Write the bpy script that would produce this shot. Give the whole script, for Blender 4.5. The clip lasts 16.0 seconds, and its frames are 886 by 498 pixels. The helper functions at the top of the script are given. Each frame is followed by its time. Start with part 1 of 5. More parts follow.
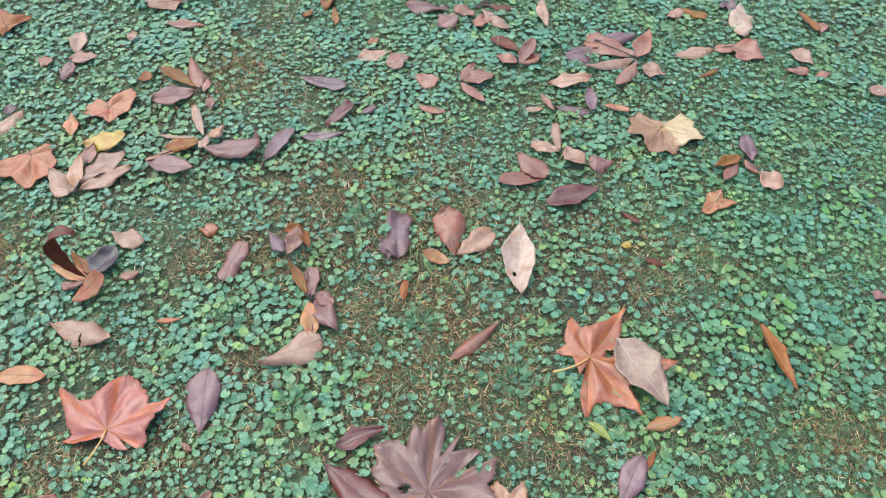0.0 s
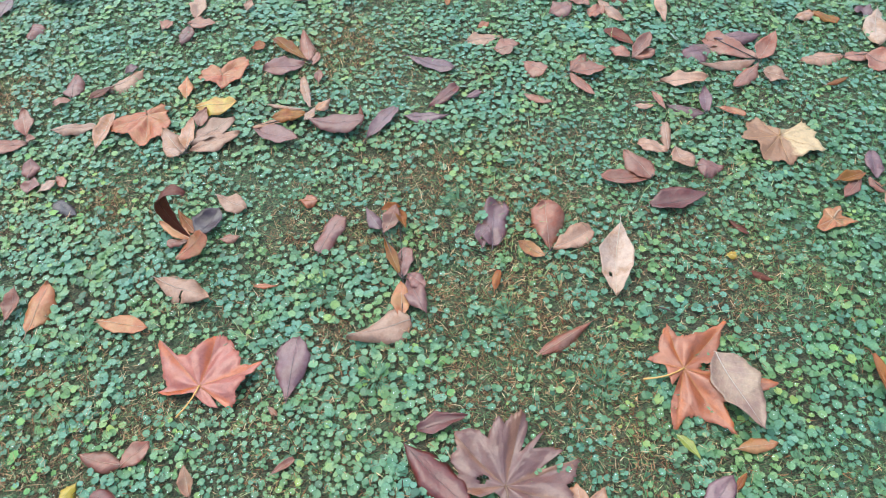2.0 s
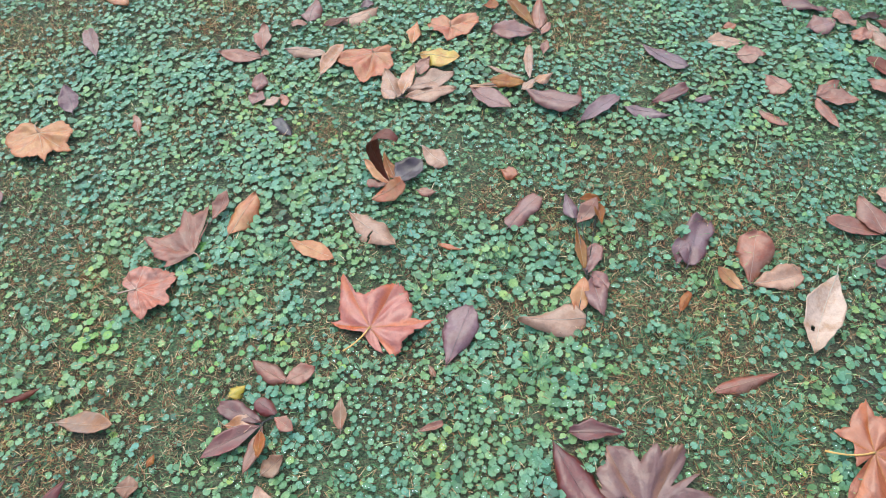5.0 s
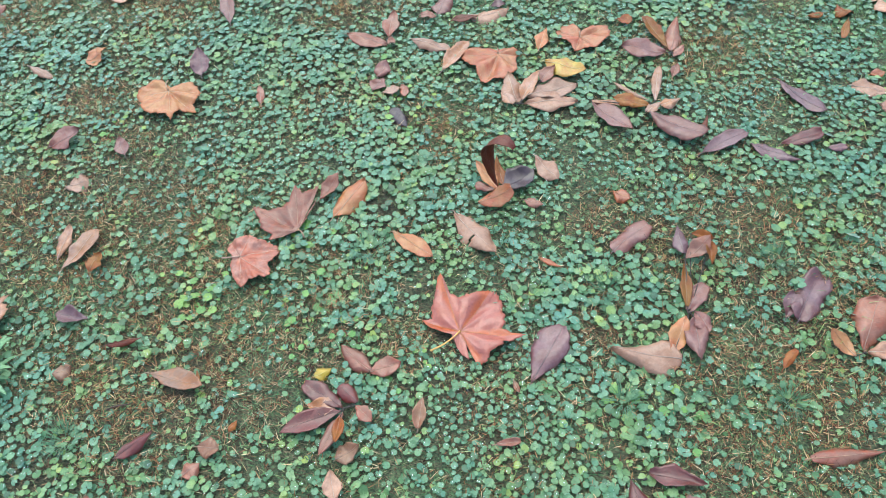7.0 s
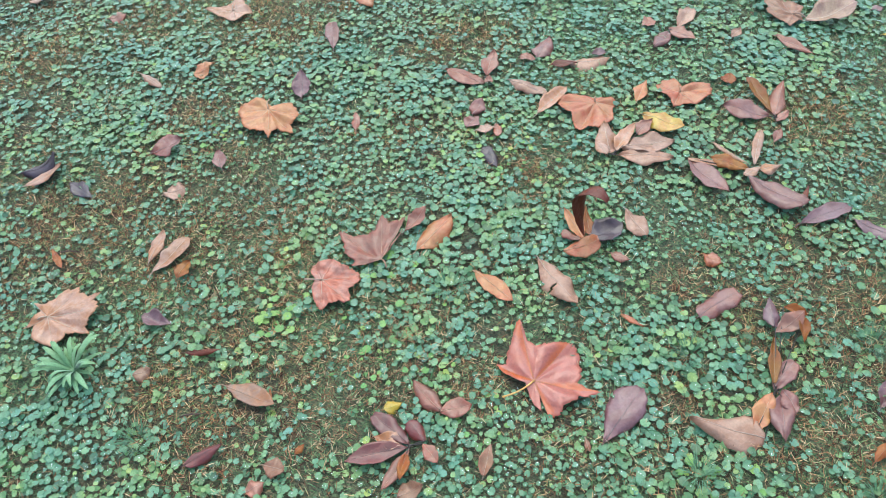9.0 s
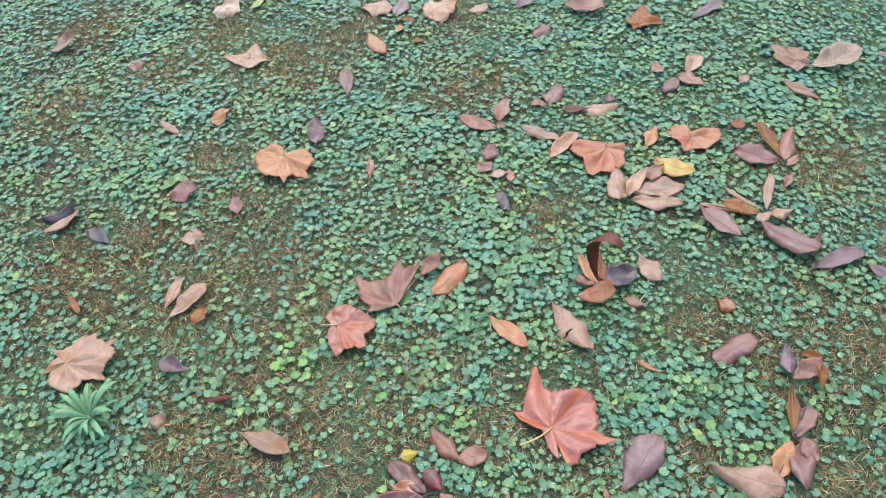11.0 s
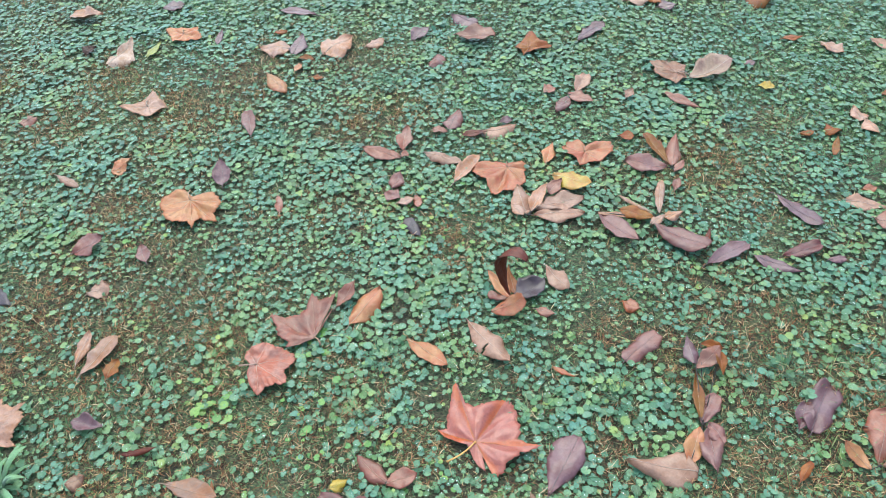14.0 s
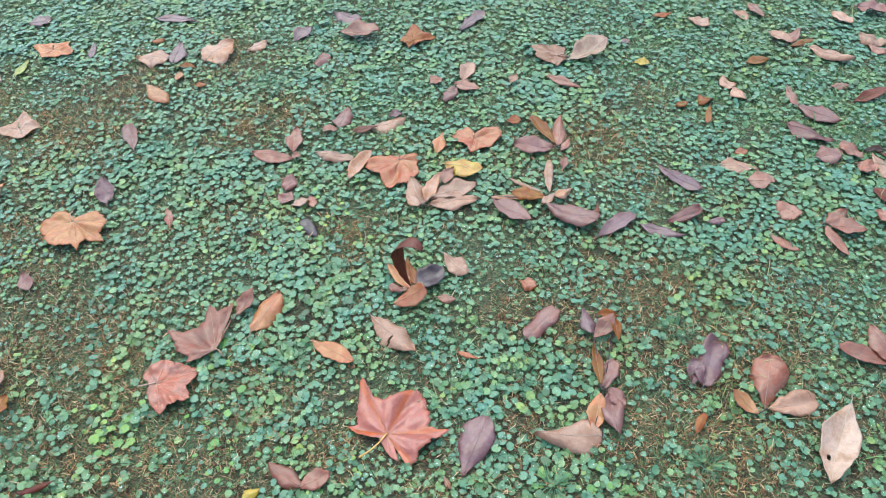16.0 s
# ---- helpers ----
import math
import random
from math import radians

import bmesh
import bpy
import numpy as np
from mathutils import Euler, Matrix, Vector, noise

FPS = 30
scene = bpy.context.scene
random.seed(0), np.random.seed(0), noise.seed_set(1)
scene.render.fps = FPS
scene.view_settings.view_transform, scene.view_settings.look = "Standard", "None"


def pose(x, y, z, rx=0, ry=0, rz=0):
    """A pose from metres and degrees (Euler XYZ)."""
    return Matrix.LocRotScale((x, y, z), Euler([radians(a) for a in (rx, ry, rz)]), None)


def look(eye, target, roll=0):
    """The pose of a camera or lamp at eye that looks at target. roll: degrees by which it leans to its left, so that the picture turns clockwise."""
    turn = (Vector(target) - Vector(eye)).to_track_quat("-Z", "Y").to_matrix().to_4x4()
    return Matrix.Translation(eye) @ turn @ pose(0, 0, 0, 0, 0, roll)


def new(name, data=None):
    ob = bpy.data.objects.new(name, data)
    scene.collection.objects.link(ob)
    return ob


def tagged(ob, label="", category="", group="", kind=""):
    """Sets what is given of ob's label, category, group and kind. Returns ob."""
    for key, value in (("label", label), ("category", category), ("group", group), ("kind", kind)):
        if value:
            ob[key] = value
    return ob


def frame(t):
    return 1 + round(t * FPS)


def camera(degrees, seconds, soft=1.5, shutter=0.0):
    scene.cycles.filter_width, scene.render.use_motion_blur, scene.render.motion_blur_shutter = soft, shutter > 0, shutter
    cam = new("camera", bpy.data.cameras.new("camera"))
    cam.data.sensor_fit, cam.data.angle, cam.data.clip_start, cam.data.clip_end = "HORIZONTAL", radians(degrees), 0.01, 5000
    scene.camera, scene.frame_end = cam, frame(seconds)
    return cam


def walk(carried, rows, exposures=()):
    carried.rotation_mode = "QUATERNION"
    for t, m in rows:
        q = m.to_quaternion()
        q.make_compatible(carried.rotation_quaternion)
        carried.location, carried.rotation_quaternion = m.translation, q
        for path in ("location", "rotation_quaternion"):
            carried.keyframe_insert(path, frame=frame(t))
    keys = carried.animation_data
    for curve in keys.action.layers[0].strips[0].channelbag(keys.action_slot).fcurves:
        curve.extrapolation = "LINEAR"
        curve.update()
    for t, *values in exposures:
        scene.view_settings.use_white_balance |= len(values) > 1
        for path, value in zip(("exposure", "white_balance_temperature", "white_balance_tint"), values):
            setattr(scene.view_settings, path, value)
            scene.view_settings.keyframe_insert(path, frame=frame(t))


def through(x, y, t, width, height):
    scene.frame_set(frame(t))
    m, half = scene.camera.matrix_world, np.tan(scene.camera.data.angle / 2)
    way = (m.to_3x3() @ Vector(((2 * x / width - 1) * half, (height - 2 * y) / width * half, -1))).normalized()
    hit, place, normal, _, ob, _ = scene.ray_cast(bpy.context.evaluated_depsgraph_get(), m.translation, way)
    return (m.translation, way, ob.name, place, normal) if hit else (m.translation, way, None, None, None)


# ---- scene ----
cam = camera(63.5, 16.0, soft=0.95)
PATH = [
    (0, (-0.15, -0.071, 1.359), (0.32, 1.042, -0.234), -0.3),
    (0.5, (-0.158, -0.065, 1.357), (0.273, 1.051, -0.246), -0.3),
    (1, (-0.169, -0.057, 1.351), (0.203, 1.073, -0.256), -1.6),
    (1.5, (-0.179, -0.049, 1.35), (0.143, 1.094, -0.259), -2.4),
    (2, (-0.191, -0.041, 1.348), (0.074, 1.111, -0.265), -2.9),
    (2.5, (-0.205, -0.029, 1.35), (0.007, 1.133, -0.264), -3.0),
    (3, (-0.216, -0.021, 1.354), (-0.065, 1.145, -0.264), -2.9),
    (3.5, (-0.226, -0.013, 1.353), (-0.149, 1.151, -0.271), -4.0),
    (4, (-0.242, -0.006, 1.354), (-0.25, 1.15, -0.278), -5.1),
    (4.5, (-0.266, 0.008, 1.351), (-0.341, 1.139, -0.297), -5.1),
    (7, (-0.356, 0.047, 1.363), (-0.687, 1.114, -0.296), -4.8),
    (7.5, (-0.373, 0.054, 1.363), (-0.738, 1.111, -0.296), -4.7),
    (8, (-0.386, 0.06, 1.367), (-0.804, 1.121, -0.276), -5.2),
    (8.5, (-0.405, 0.064, 1.37), (-0.878, 1.124, -0.258), -5.3),
    (9, (-0.42, 0.058, 1.377), (-0.918, 1.139, -0.231), -4.8),
    (11.5, (-0.446, 0.062, 1.406), (-0.985, 1.234, -0.123), -5.0),
    (12, (-0.444, 0.059, 1.411), (-0.963, 1.264, -0.099), -4.3),
    (12.5, (-0.435, 0.055, 1.417), (-0.915, 1.29, -0.082), -3.6),
    (13, (-0.421, 0.048, 1.416), (-0.869, 1.302, -0.077), -3.5),
    (13.5, (-0.408, 0.044, 1.418), (-0.806, 1.309, -0.078), -3.4),
    (14, (-0.398, 0.039, 1.419), (-0.757, 1.313, -0.08), -3.3),
    (14.5, (-0.384, 0.041, 1.419), (-0.7, 1.317, -0.088), -3.1),
    (15, (-0.372, 0.042, 1.417), (-0.637, 1.322, -0.097), -2.6),
    (15.5, (-0.355, 0.042, 1.419), (-0.56, 1.329, -0.099), -1.9),
    (16, (-0.335, 0.034, 1.416), (-0.479, 1.338, -0.094), -1.7),
]
walk(cam, [(t, look(eye, target, roll)) for t, eye, target, roll in PATH], exposures=[(0, 1.32, 5800, -9), (16, 1.32, 5800, -9)])

# ---- light -------------------------------------------------------------
SUN_ELEVATION, SUN_TURN = radians(66), radians(-30)
world = bpy.data.worlds.new("world")
scene.world = world
world.use_nodes = True
wt = world.node_tree
sky = wt.nodes.new("ShaderNodeTexSky")
sky.sky_type, sky.sun_disc = "NISHITA", False
sky.sun_elevation, sky.sun_rotation = SUN_ELEVATION, SUN_TURN
sky.air_density, sky.dust_density, sky.ozone_density = 1.0, 4.0, 1.0
wt.links.new(sky.outputs["Color"], wt.nodes["Background"].inputs["Color"])
wt.nodes["Background"].inputs["Strength"].default_value = 0.15
sun = new("sun", bpy.data.lights.new("sun", "SUN"))
sun.data.energy, sun.data.angle, sun.data.color = 0.8, radians(125), (1.0, 0.97, 0.93)
sun.matrix_world = look((0, 0, 0), (-math.sin(SUN_TURN) * math.cos(SUN_ELEVATION), -math.cos(SUN_TURN) * math.cos(SUN_ELEVATION), -math.sin(SUN_ELEVATION))) @ Matrix.Identity(4)


# ---- materials ---------------------------------------------------------
def nodes_of(name):
    m = bpy.data.materials.new(name)
    m.use_nodes = True
    return m, m.node_tree, m.node_tree.nodes["Principled BSDF"]


def add(tree, kind, **values):
    n = tree.nodes.new("ShaderNode" + kind)
    for key, value in values.items():
        n.inputs[key.replace("_", " ")].default_value = value
    return n


def ramp(tree, source, *stops):
    n = tree.nodes.new("ShaderNodeValToRGB")
    e = n.color_ramp.elements
    while len(e) < len(stops):
        e.new(0.5)
    for k, (at, colour) in zip(e, stops):
        k.position, k.color = at, (*colour, 1)
    tree.links.new(source, n.inputs["Fac"])
    return n.outputs["Color"]


def mixed(tree, fac, a, b, how="MIX"):
    n = tree.nodes.new("ShaderNodeMix")
    n.data_type, n.blend_type = "RGBA", how
    for socket, value in ((n.inputs["Factor"], fac), (n.inputs["A"], a), (n.inputs["B"], b)):
        if isinstance(value, bpy.types.NodeSocket):
            tree.links.new(value, socket)
        else:
            socket.default_value = (*value, 1) if isinstance(value, tuple) else value
    return n.outputs["Result"]


def maths(tree, op, a, b=0.0):
    n = tree.nodes.new("ShaderNodeMath")
    n.operation = op
    for socket, value in ((n.inputs[0], a), (n.inputs[1], b)):
        if isinstance(value, bpy.types.NodeSocket):
            tree.links.new(value, socket)
        else:
            socket.default_value = value
    return n.outputs[0]


def bump(tree, bsdf, height, strength, distance=0.002):
    n = add(tree, "Bump", Strength=strength, Distance=distance)
    tree.links.new(height, n.inputs["Height"])
    tree.links.new(n.outputs["Normal"], bsdf.inputs["Normal"])


def scaled(c, k):
    return tuple(min(1.0, v * k) for v in c)


def rich(c, k):
    """The same lightness with k times the distance from grey."""
    g = 0.3 * c[0] + 0.6 * c[1] + 0.1 * c[2]
    return tuple(max(0.004, g + (v - g) * k) for v in c)


def leaf_material(name, main, second, vein, rough=0.42, spots=0.35, gloss=0.5, split=False, creased=False):
    """A withered wet leaf: blotches of two colours, dark specks, faint side veins across the blade and fine wrinkles."""
    m, tree, bsdf = nodes_of(name)
    if not creased:   # the pigment alone; the wet skin's gloss lightens it
        main, second = (tuple(max(low, g * v - 0.012) for v, low, g in zip(rich(c, k), (0.030, 0.010, 0.007), (0.78, 0.84, 0.80))) for c, k in ((main, 1.35), (second, 1.75)))
    if split:
        second = (0.45, 0.30, 0.155)
    where = tree.nodes.new("ShaderNodeTexCoord").outputs["Object"]
    info = tree.nodes.new("ShaderNodeObjectInfo")
    blot = add(tree, "TexNoise", Scale=22.0, Detail=7.0, Roughness=0.68)
    fine = add(tree, "TexNoise", Scale=240.0, Detail=3.0)
    speck = add(tree, "TexNoise", Scale=110.0, Detail=2.0)
    for n in (blot, fine, speck):
        shift = add(tree, "VectorMath")
        shift.operation = "ADD"
        tree.links.new(where, shift.inputs[0])
        tree.links.new(info.outputs["Random"], shift.inputs[1])
        tree.links.new(shift.outputs["Vector"], n.inputs["Vector"])
    fac = ramp(tree, blot.outputs["Fac"], (0.44, (0, 0, 0)), (0.62, (0.95, 0.95, 0.95)))
    rim = add(tree, "SeparateXYZ")
    tree.links.new(tree.nodes.new("ShaderNodeTexCoord").outputs["UV"], rim.inputs[0])
    edge = maths(tree, "MULTIPLY", ramp(tree, rim.outputs["X"], (0.70, (0, 0, 0)), (1.0, (1, 1, 1))), 0.8)
    fac = maths(tree, "MULTIPLY", maths(tree, "MAXIMUM", fac, edge), 0.35 if creased else 0.85)
    if split:   # one half of this leaf has turned, the other not yet
        side = add(tree, "SeparateXYZ")
        tree.links.new(where, side.inputs[0])
        fac = ramp(tree, maths(tree, "ADD", maths(tree, "MULTIPLY", side.outputs["X"], 12.0), blot.outputs["Fac"]), (0.45, (0, 0, 0)), (0.60, (1, 1, 1)))
    col = mixed(tree, fac, main, second)
    if creased:   # the second colour runs along one side of each main vein
        # orange vein pigment, and painted contrast where the folds miss the sky's sheen
        strip = ramp(tree, maths(tree, "ADD", rim.outputs["Y"], maths(tree, "MULTIPLY", maths(tree, "SUBTRACT", blot.outputs["Fac"], 0.5), 0.5)), (0.14, (1, 1, 1)), (0.24, (0, 0, 0)))
        col = mixed(tree, maths(tree, "MULTIPLY", strip, 0.9), col, second)
    cloud = add(tree, "TexNoise", Scale=75.0, Detail=6.0, Roughness=0.7)
    tree.links.new(where, cloud.inputs["Vector"])
    col = mixed(tree, 1.0, col, ramp(tree, cloud.outputs["Fac"], (0.32, (0.86, 0.85, 0.86)), (0.68, (1.12, 1.10, 1.08))), "MULTIPLY")
    tone = ramp(tree, info.outputs["Random"], (0.0, (0.84, 0.83, 0.85)), (1.0, (1.16, 1.12, 1.08)))
    col = mixed(tree, 1.0, col, tone, "MULTIPLY")
    dark = ramp(tree, speck.outputs["Fac"], (0.60, (0, 0, 0)), (0.74, (1, 1, 1)))
    col = mixed(tree, maths(tree, "MULTIPLY", dark, spots), col, scaled(main, 0.45))
    grain = ramp(tree, fine.outputs["Fac"], (0.3, (0.92, 0.92, 0.92)), (0.7, (1.07, 1.07, 1.07)))
    col = mixed(tree, 1.0, col, grain, "MULTIPLY")
    # side veins from the blade's own coordinates: u along, v across from -1 to 1
    uv = add(tree, "SeparateXYZ")
    tree.links.new(tree.nodes.new("ShaderNodeTexCoord").outputs["UV"], uv.inputs[0])
    across = maths(tree, "ABSOLUTE", maths(tree, "SUBTRACT", uv.outputs["Y"], 0.5))
    step = maths(tree, "FRACT", maths(tree, "SUBTRACT", maths(tree, "MULTIPLY", uv.outputs["X"], 11.0), maths(tree, "MULTIPLY", across, 5.0)))
    line = ramp(tree, maths(tree, "ABSOLUTE", maths(tree, "SUBTRACT", step, 0.5)), (0.0, (1, 1, 1)), (0.09, (0, 0, 0)))
    col = mixed(tree, maths(tree, "MULTIPLY", line, 0.13), col, vein)
    tree.links.new(col, bsdf.inputs["Base Color"])
    bsdf.inputs["Roughness"].default_value = rough
    bsdf.inputs["Specular IOR Level"].default_value = gloss
    height = maths(tree, "ADD", maths(tree, "MULTIPLY", fine.outputs["Fac"], 0.5), maths(tree, "ADD", maths(tree, "MULTIPLY", line, 0.2), maths(tree, "MULTIPLY", blot.outputs["Fac"], 2.2)))
    height = maths(tree, "ADD", height, maths(tree, "MULTIPLY", speck.outputs["Fac"], 1.0))
    wrinkle = add(tree, "TexNoise", Scale=34.0, Detail=2.0, Roughness=0.4, Distortion=0.4)
    tree.links.new(where, wrinkle.inputs["Vector"])
    ridge = maths(tree, "ABSOLUTE", maths(tree, "SUBTRACT", wrinkle.outputs["Fac"], 0.5))
    height = maths(tree, "ADD", height, maths(tree, "MULTIPLY", ridge, 4.5))
    bump(tree, bsdf, height, 0.38, 0.0016)
    # a film of water
    bsdf.inputs["Coat Weight"].default_value = 0.2
    bsdf.inputs["Coat Roughness"].default_value = 0.3
    bsdf.inputs["Coat IOR"].default_value = 1.4
    for link in list(bsdf.inputs["Normal"].links):
        tree.links.new(link.from_socket, bsdf.inputs["Coat Normal"])
    return m


TONES = {
    # main, second, vein
    "cream": ((0.82, 0.575, 0.50), (0.47, 0.29, 0.21), (0.56, 0.45, 0.36)),
    "palerose": ((0.52, 0.35, 0.28), (0.30, 0.18, 0.17), (0.60, 0.48, 0.42)),
    "tan": ((0.610, 0.375, 0.315), (0.42, 0.215, 0.135), (0.53, 0.39, 0.30)),
    "tanrose": ((0.572, 0.347, 0.281), (0.36, 0.20, 0.155), (0.52, 0.36, 0.29)),
    "tanorange": ((0.594, 0.303, 0.176), (0.45, 0.18, 0.075), (0.56, 0.35, 0.23)),
    "tanrust": ((0.34, 0.170, 0.075), (0.26, 0.115, 0.045), (0.34, 0.18, 0.09)),
    "tanrosebrown": ((0.33, 0.20, 0.165), (0.38, 0.19, 0.095), (0.42, 0.27, 0.19)),
    "rosetan": ((0.35, 0.20, 0.145), (0.26, 0.12, 0.08), (0.43, 0.27, 0.2)),
    "rose": ((0.40, 0.205, 0.17), (0.31, 0.125, 0.085), (0.42, 0.25, 0.2)),
    "roseorange": ((0.50, 0.235, 0.145), (0.42, 0.15, 0.065), (0.52, 0.30, 0.19)),
    "rosebrown": ((0.33, 0.165, 0.135), (0.31, 0.115, 0.062), (0.46, 0.26, 0.17)),
    "pinkish": ((0.52, 0.27, 0.235), (0.47, 0.17, 0.06), (0.56, 0.35, 0.27)),
    "mauve": ((0.258, 0.146, 0.168), (0.15, 0.072, 0.075), (0.20, 0.13, 0.14)),
    "mauverose": ((0.324, 0.167, 0.162), (0.235, 0.10, 0.085), (0.31, 0.19, 0.18)),
    "darkmauve": ((0.085, 0.044, 0.066), (0.065, 0.032, 0.042), (0.11, 0.07, 0.09)),
    "darkrose": ((0.175, 0.064, 0.062), (0.19, 0.060, 0.034), (0.16, 0.075, 0.07)),
    "dark": ((0.05, 0.02, 0.018), (0.075, 0.028, 0.018), (0.09, 0.04, 0.03)),
    "darkrust": ((0.20, 0.075, 0.040), (0.15, 0.056, 0.032), (0.17, 0.06, 0.03)),
    "rust": ((0.36, 0.160, 0.050), (0.29, 0.118, 0.040), (0.36, 0.13, 0.05)),
    # red, orange: the pink sky sheen is put into the main colour
    "red": ((0.41, 0.115, 0.090), (0.50, 0.095, 0.012), (0.46, 0.18, 0.07)),
    "orange": ((0.385, 0.108, 0.046), (0.47, 0.108, 0.014), (0.48, 0.20, 0.06)),
    "brown": ((0.215, 0.088, 0.080), (0.28, 0.105, 0.050), (0.27, 0.14, 0.09)),
    "halfyellow": ((0.46, 0.24, 0.16), (0.78, 0.50, 0.24), (0.55, 0.30, 0.14)),
    "yellow": ((0.66, 0.48, 0.08), (0.50, 0.34, 0.06), (0.66, 0.52, 0.16)),
    "yelloworange": ((0.62, 0.44, 0.18), (0.46, 0.24, 0.08), (0.64, 0.48, 0.24)),
    "yellowgreen": ((0.46, 0.46, 0.17), (0.36, 0.34, 0.12), (0.52, 0.52, 0.25)),
}
WORDS = {
    "cream": "pale cream-tan", "palerose": "pale pinkish", "tan": "dry tan", "tanrose": "pinkish tan", "tanorange": "orange-tan",
    "tanrust": "rusty brown", "tanrosebrown": "mottled tan-brown", "rosetan": "reddish tan", "rose": "dusty rose-brown", "roseorange": "rose-orange",
    "rosebrown": "reddish brown", "pinkish": "crinkled pink-brown", "mauve": "dull mauve-grey", "mauverose": "mauve-brown",
    "darkmauve": "dark purple", "darkrose": "dark maroon-brown", "dark": "blackish brown", "darkrust": "dark rust-brown", "rust": "rust-orange",
    "red": "glossy coral-red", "orange": "glossy orange-red", "brown": "large purplish brown", "halfyellow": "half brown, half yellow",
    "yellow": "bright yellow spotted", "yelloworange": "golden yellow", "yellowgreen": "pale yellow-green",
}
TONES = {key: tuple(tuple(0.61 * v for v in c) for c in tones) for key, tones in TONES.items()}
LEAF = {key: leaf_material("leaf_" + key, *tones, rough=0.44 if key in ("red", "orange", "brown", "dark", "darkmauve", "darkrose", "mauve") else 0.50, gloss=0.3 if "rust" in key or key == "dark" else 0.65, split=key == "halfyellow", creased=key in ("red", "orange", "brown"))
        for key, tones in TONES.items()}


def stalk_material(name, colour):
    m, tree, bsdf = nodes_of(name)
    n = add(tree, "TexNoise", Scale=180.0, Detail=3.0)
    tree.links.new(tree.nodes.new("ShaderNodeTexCoord").outputs["Object"], n.inputs["Vector"])
    tree.links.new(ramp(tree, n.outputs["Fac"], (0.3, scaled(colour, 0.85)), (0.7, scaled(colour, 1.2))), bsdf.inputs["Base Color"])
    bsdf.inputs["Roughness"].default_value = 0.5
    bump(tree, bsdf, n.outputs["Fac"], 0.4, 0.0006)
    return m


STALK = {key: stalk_material("stalk_" + key, tuple(0.95 * v for v in tones[2])) for key, tones in TONES.items()}
YELLOW_STALK = stalk_material("stalk_yellow", (0.52, 0.28, 0.08))
STALK["black"] = stalk_material("stalk_black", (0.035, 0.025, 0.022))


def foliage_material(name, stops, rough, gloss, scale=300.0, through=0.15, sheen=0.25, patchy=0.0):
    """Small living leaves and blades: each one its own tone, with a little light passing through."""
    m, tree, bsdf = nodes_of(name)
    geo = tree.nodes.new("ShaderNodeNewGeometry")
    col = ramp(tree, geo.outputs["Random Per Island"], *stops)
    n = add(tree, "TexNoise", Scale=scale, Detail=3.0)
    big = add(tree, "TexNoise", Scale=3.2, Detail=3.0)
    for k in (n, big):
        tree.links.new(tree.nodes.new("ShaderNodeTexCoord").outputs["Object"], k.inputs["Vector"])
    col = mixed(tree, 1.0, col, ramp(tree, n.outputs["Fac"], (0.3, (0.8, 0.8, 0.8)), (0.7, (1.2, 1.2, 1.2))), "MULTIPLY")
    col = mixed(tree, 1.0, col, ramp(tree, big.outputs["Fac"], (0.3, (1.1, 1.0, 0.85)), (0.7, (0.9, 1.02, 1.15))), "MULTIPLY")
    if patchy:   # stands of yellower and of bluer plants, a hand's width across
        stand = add(tree, "TexNoise", Scale=9.0, Detail=3.0, Roughness=0.6)
        tree.links.new(tree.nodes.new("ShaderNodeTexCoord").outputs["Object"], stand.inputs["Vector"])
        tint = ramp(tree, stand.outputs["Fac"], (0.36, (1.32, 1.10, 0.60)), (0.5, (1.0, 1.0, 1.0)), (0.64, (0.84, 0.97, 1.20)))
        col = mixed(tree, patchy, col, mixed(tree, 1.0, col, tint, "MULTIPLY"))
    tree.links.new(col, bsdf.inputs["Base Color"])
    bsdf.inputs["Roughness"].default_value = rough
    bsdf.inputs["Specular IOR Level"].default_value = gloss
    bsdf.inputs["Sheen Weight"].default_value = sheen
    bsdf.inputs["Sheen Roughness"].default_value = 0.4
    bump(tree, bsdf, n.outputs["Fac"], 0.25, 0.0006)
    glow = add(tree, "BsdfTranslucent")
    tree.links.new(col, glow.inputs["Color"])
    mix = add(tree, "MixShader", Fac=through)
    tree.links.new(bsdf.outputs[0], mix.inputs[1])
    tree.links.new(glow.outputs[0], mix.inputs[2])
    tree.links.new(mix.outputs[0], tree.nodes["Material Output"].inputs["Surface"])
    return m


# darkest stops of clover, grass and straw also put gap shade into the colour
CLOVER = foliage_material("clover", ((0.0, (0.027, 0.074, 0.030)), (0.20, (0.067, 0.155, 0.064)), (0.45, (0.089, 0.186, 0.088)), (0.68, (0.098, 0.202, 0.111)), (0.86, (0.127, 0.228, 0.124)), (0.95, (0.150, 0.250, 0.108)), (1.0, (0.187, 0.271, 0.070))), 0.46, 0.6, sheen=0.9, through=0.20, patchy=1.0)
YOUNG = foliage_material("young_clover", ((0.0, (0.085, 0.190, 0.040)), (0.5, (0.125, 0.245, 0.050)), (0.85, (0.175, 0.285, 0.060)), (1.0, (0.23, 0.32, 0.065))), 0.45, 0.5)
GRASS = foliage_material("grass", ((0.0, (0.028, 0.068, 0.030)), (0.30, (0.078, 0.165, 0.066)), (0.60, (0.170, 0.255, 0.100)), (0.85, (0.270, 0.310, 0.140)), (1.0, (0.40, 0.39, 0.21))), 0.5, 0.3, sheen=0.0, through=0.22, patchy=0.35)
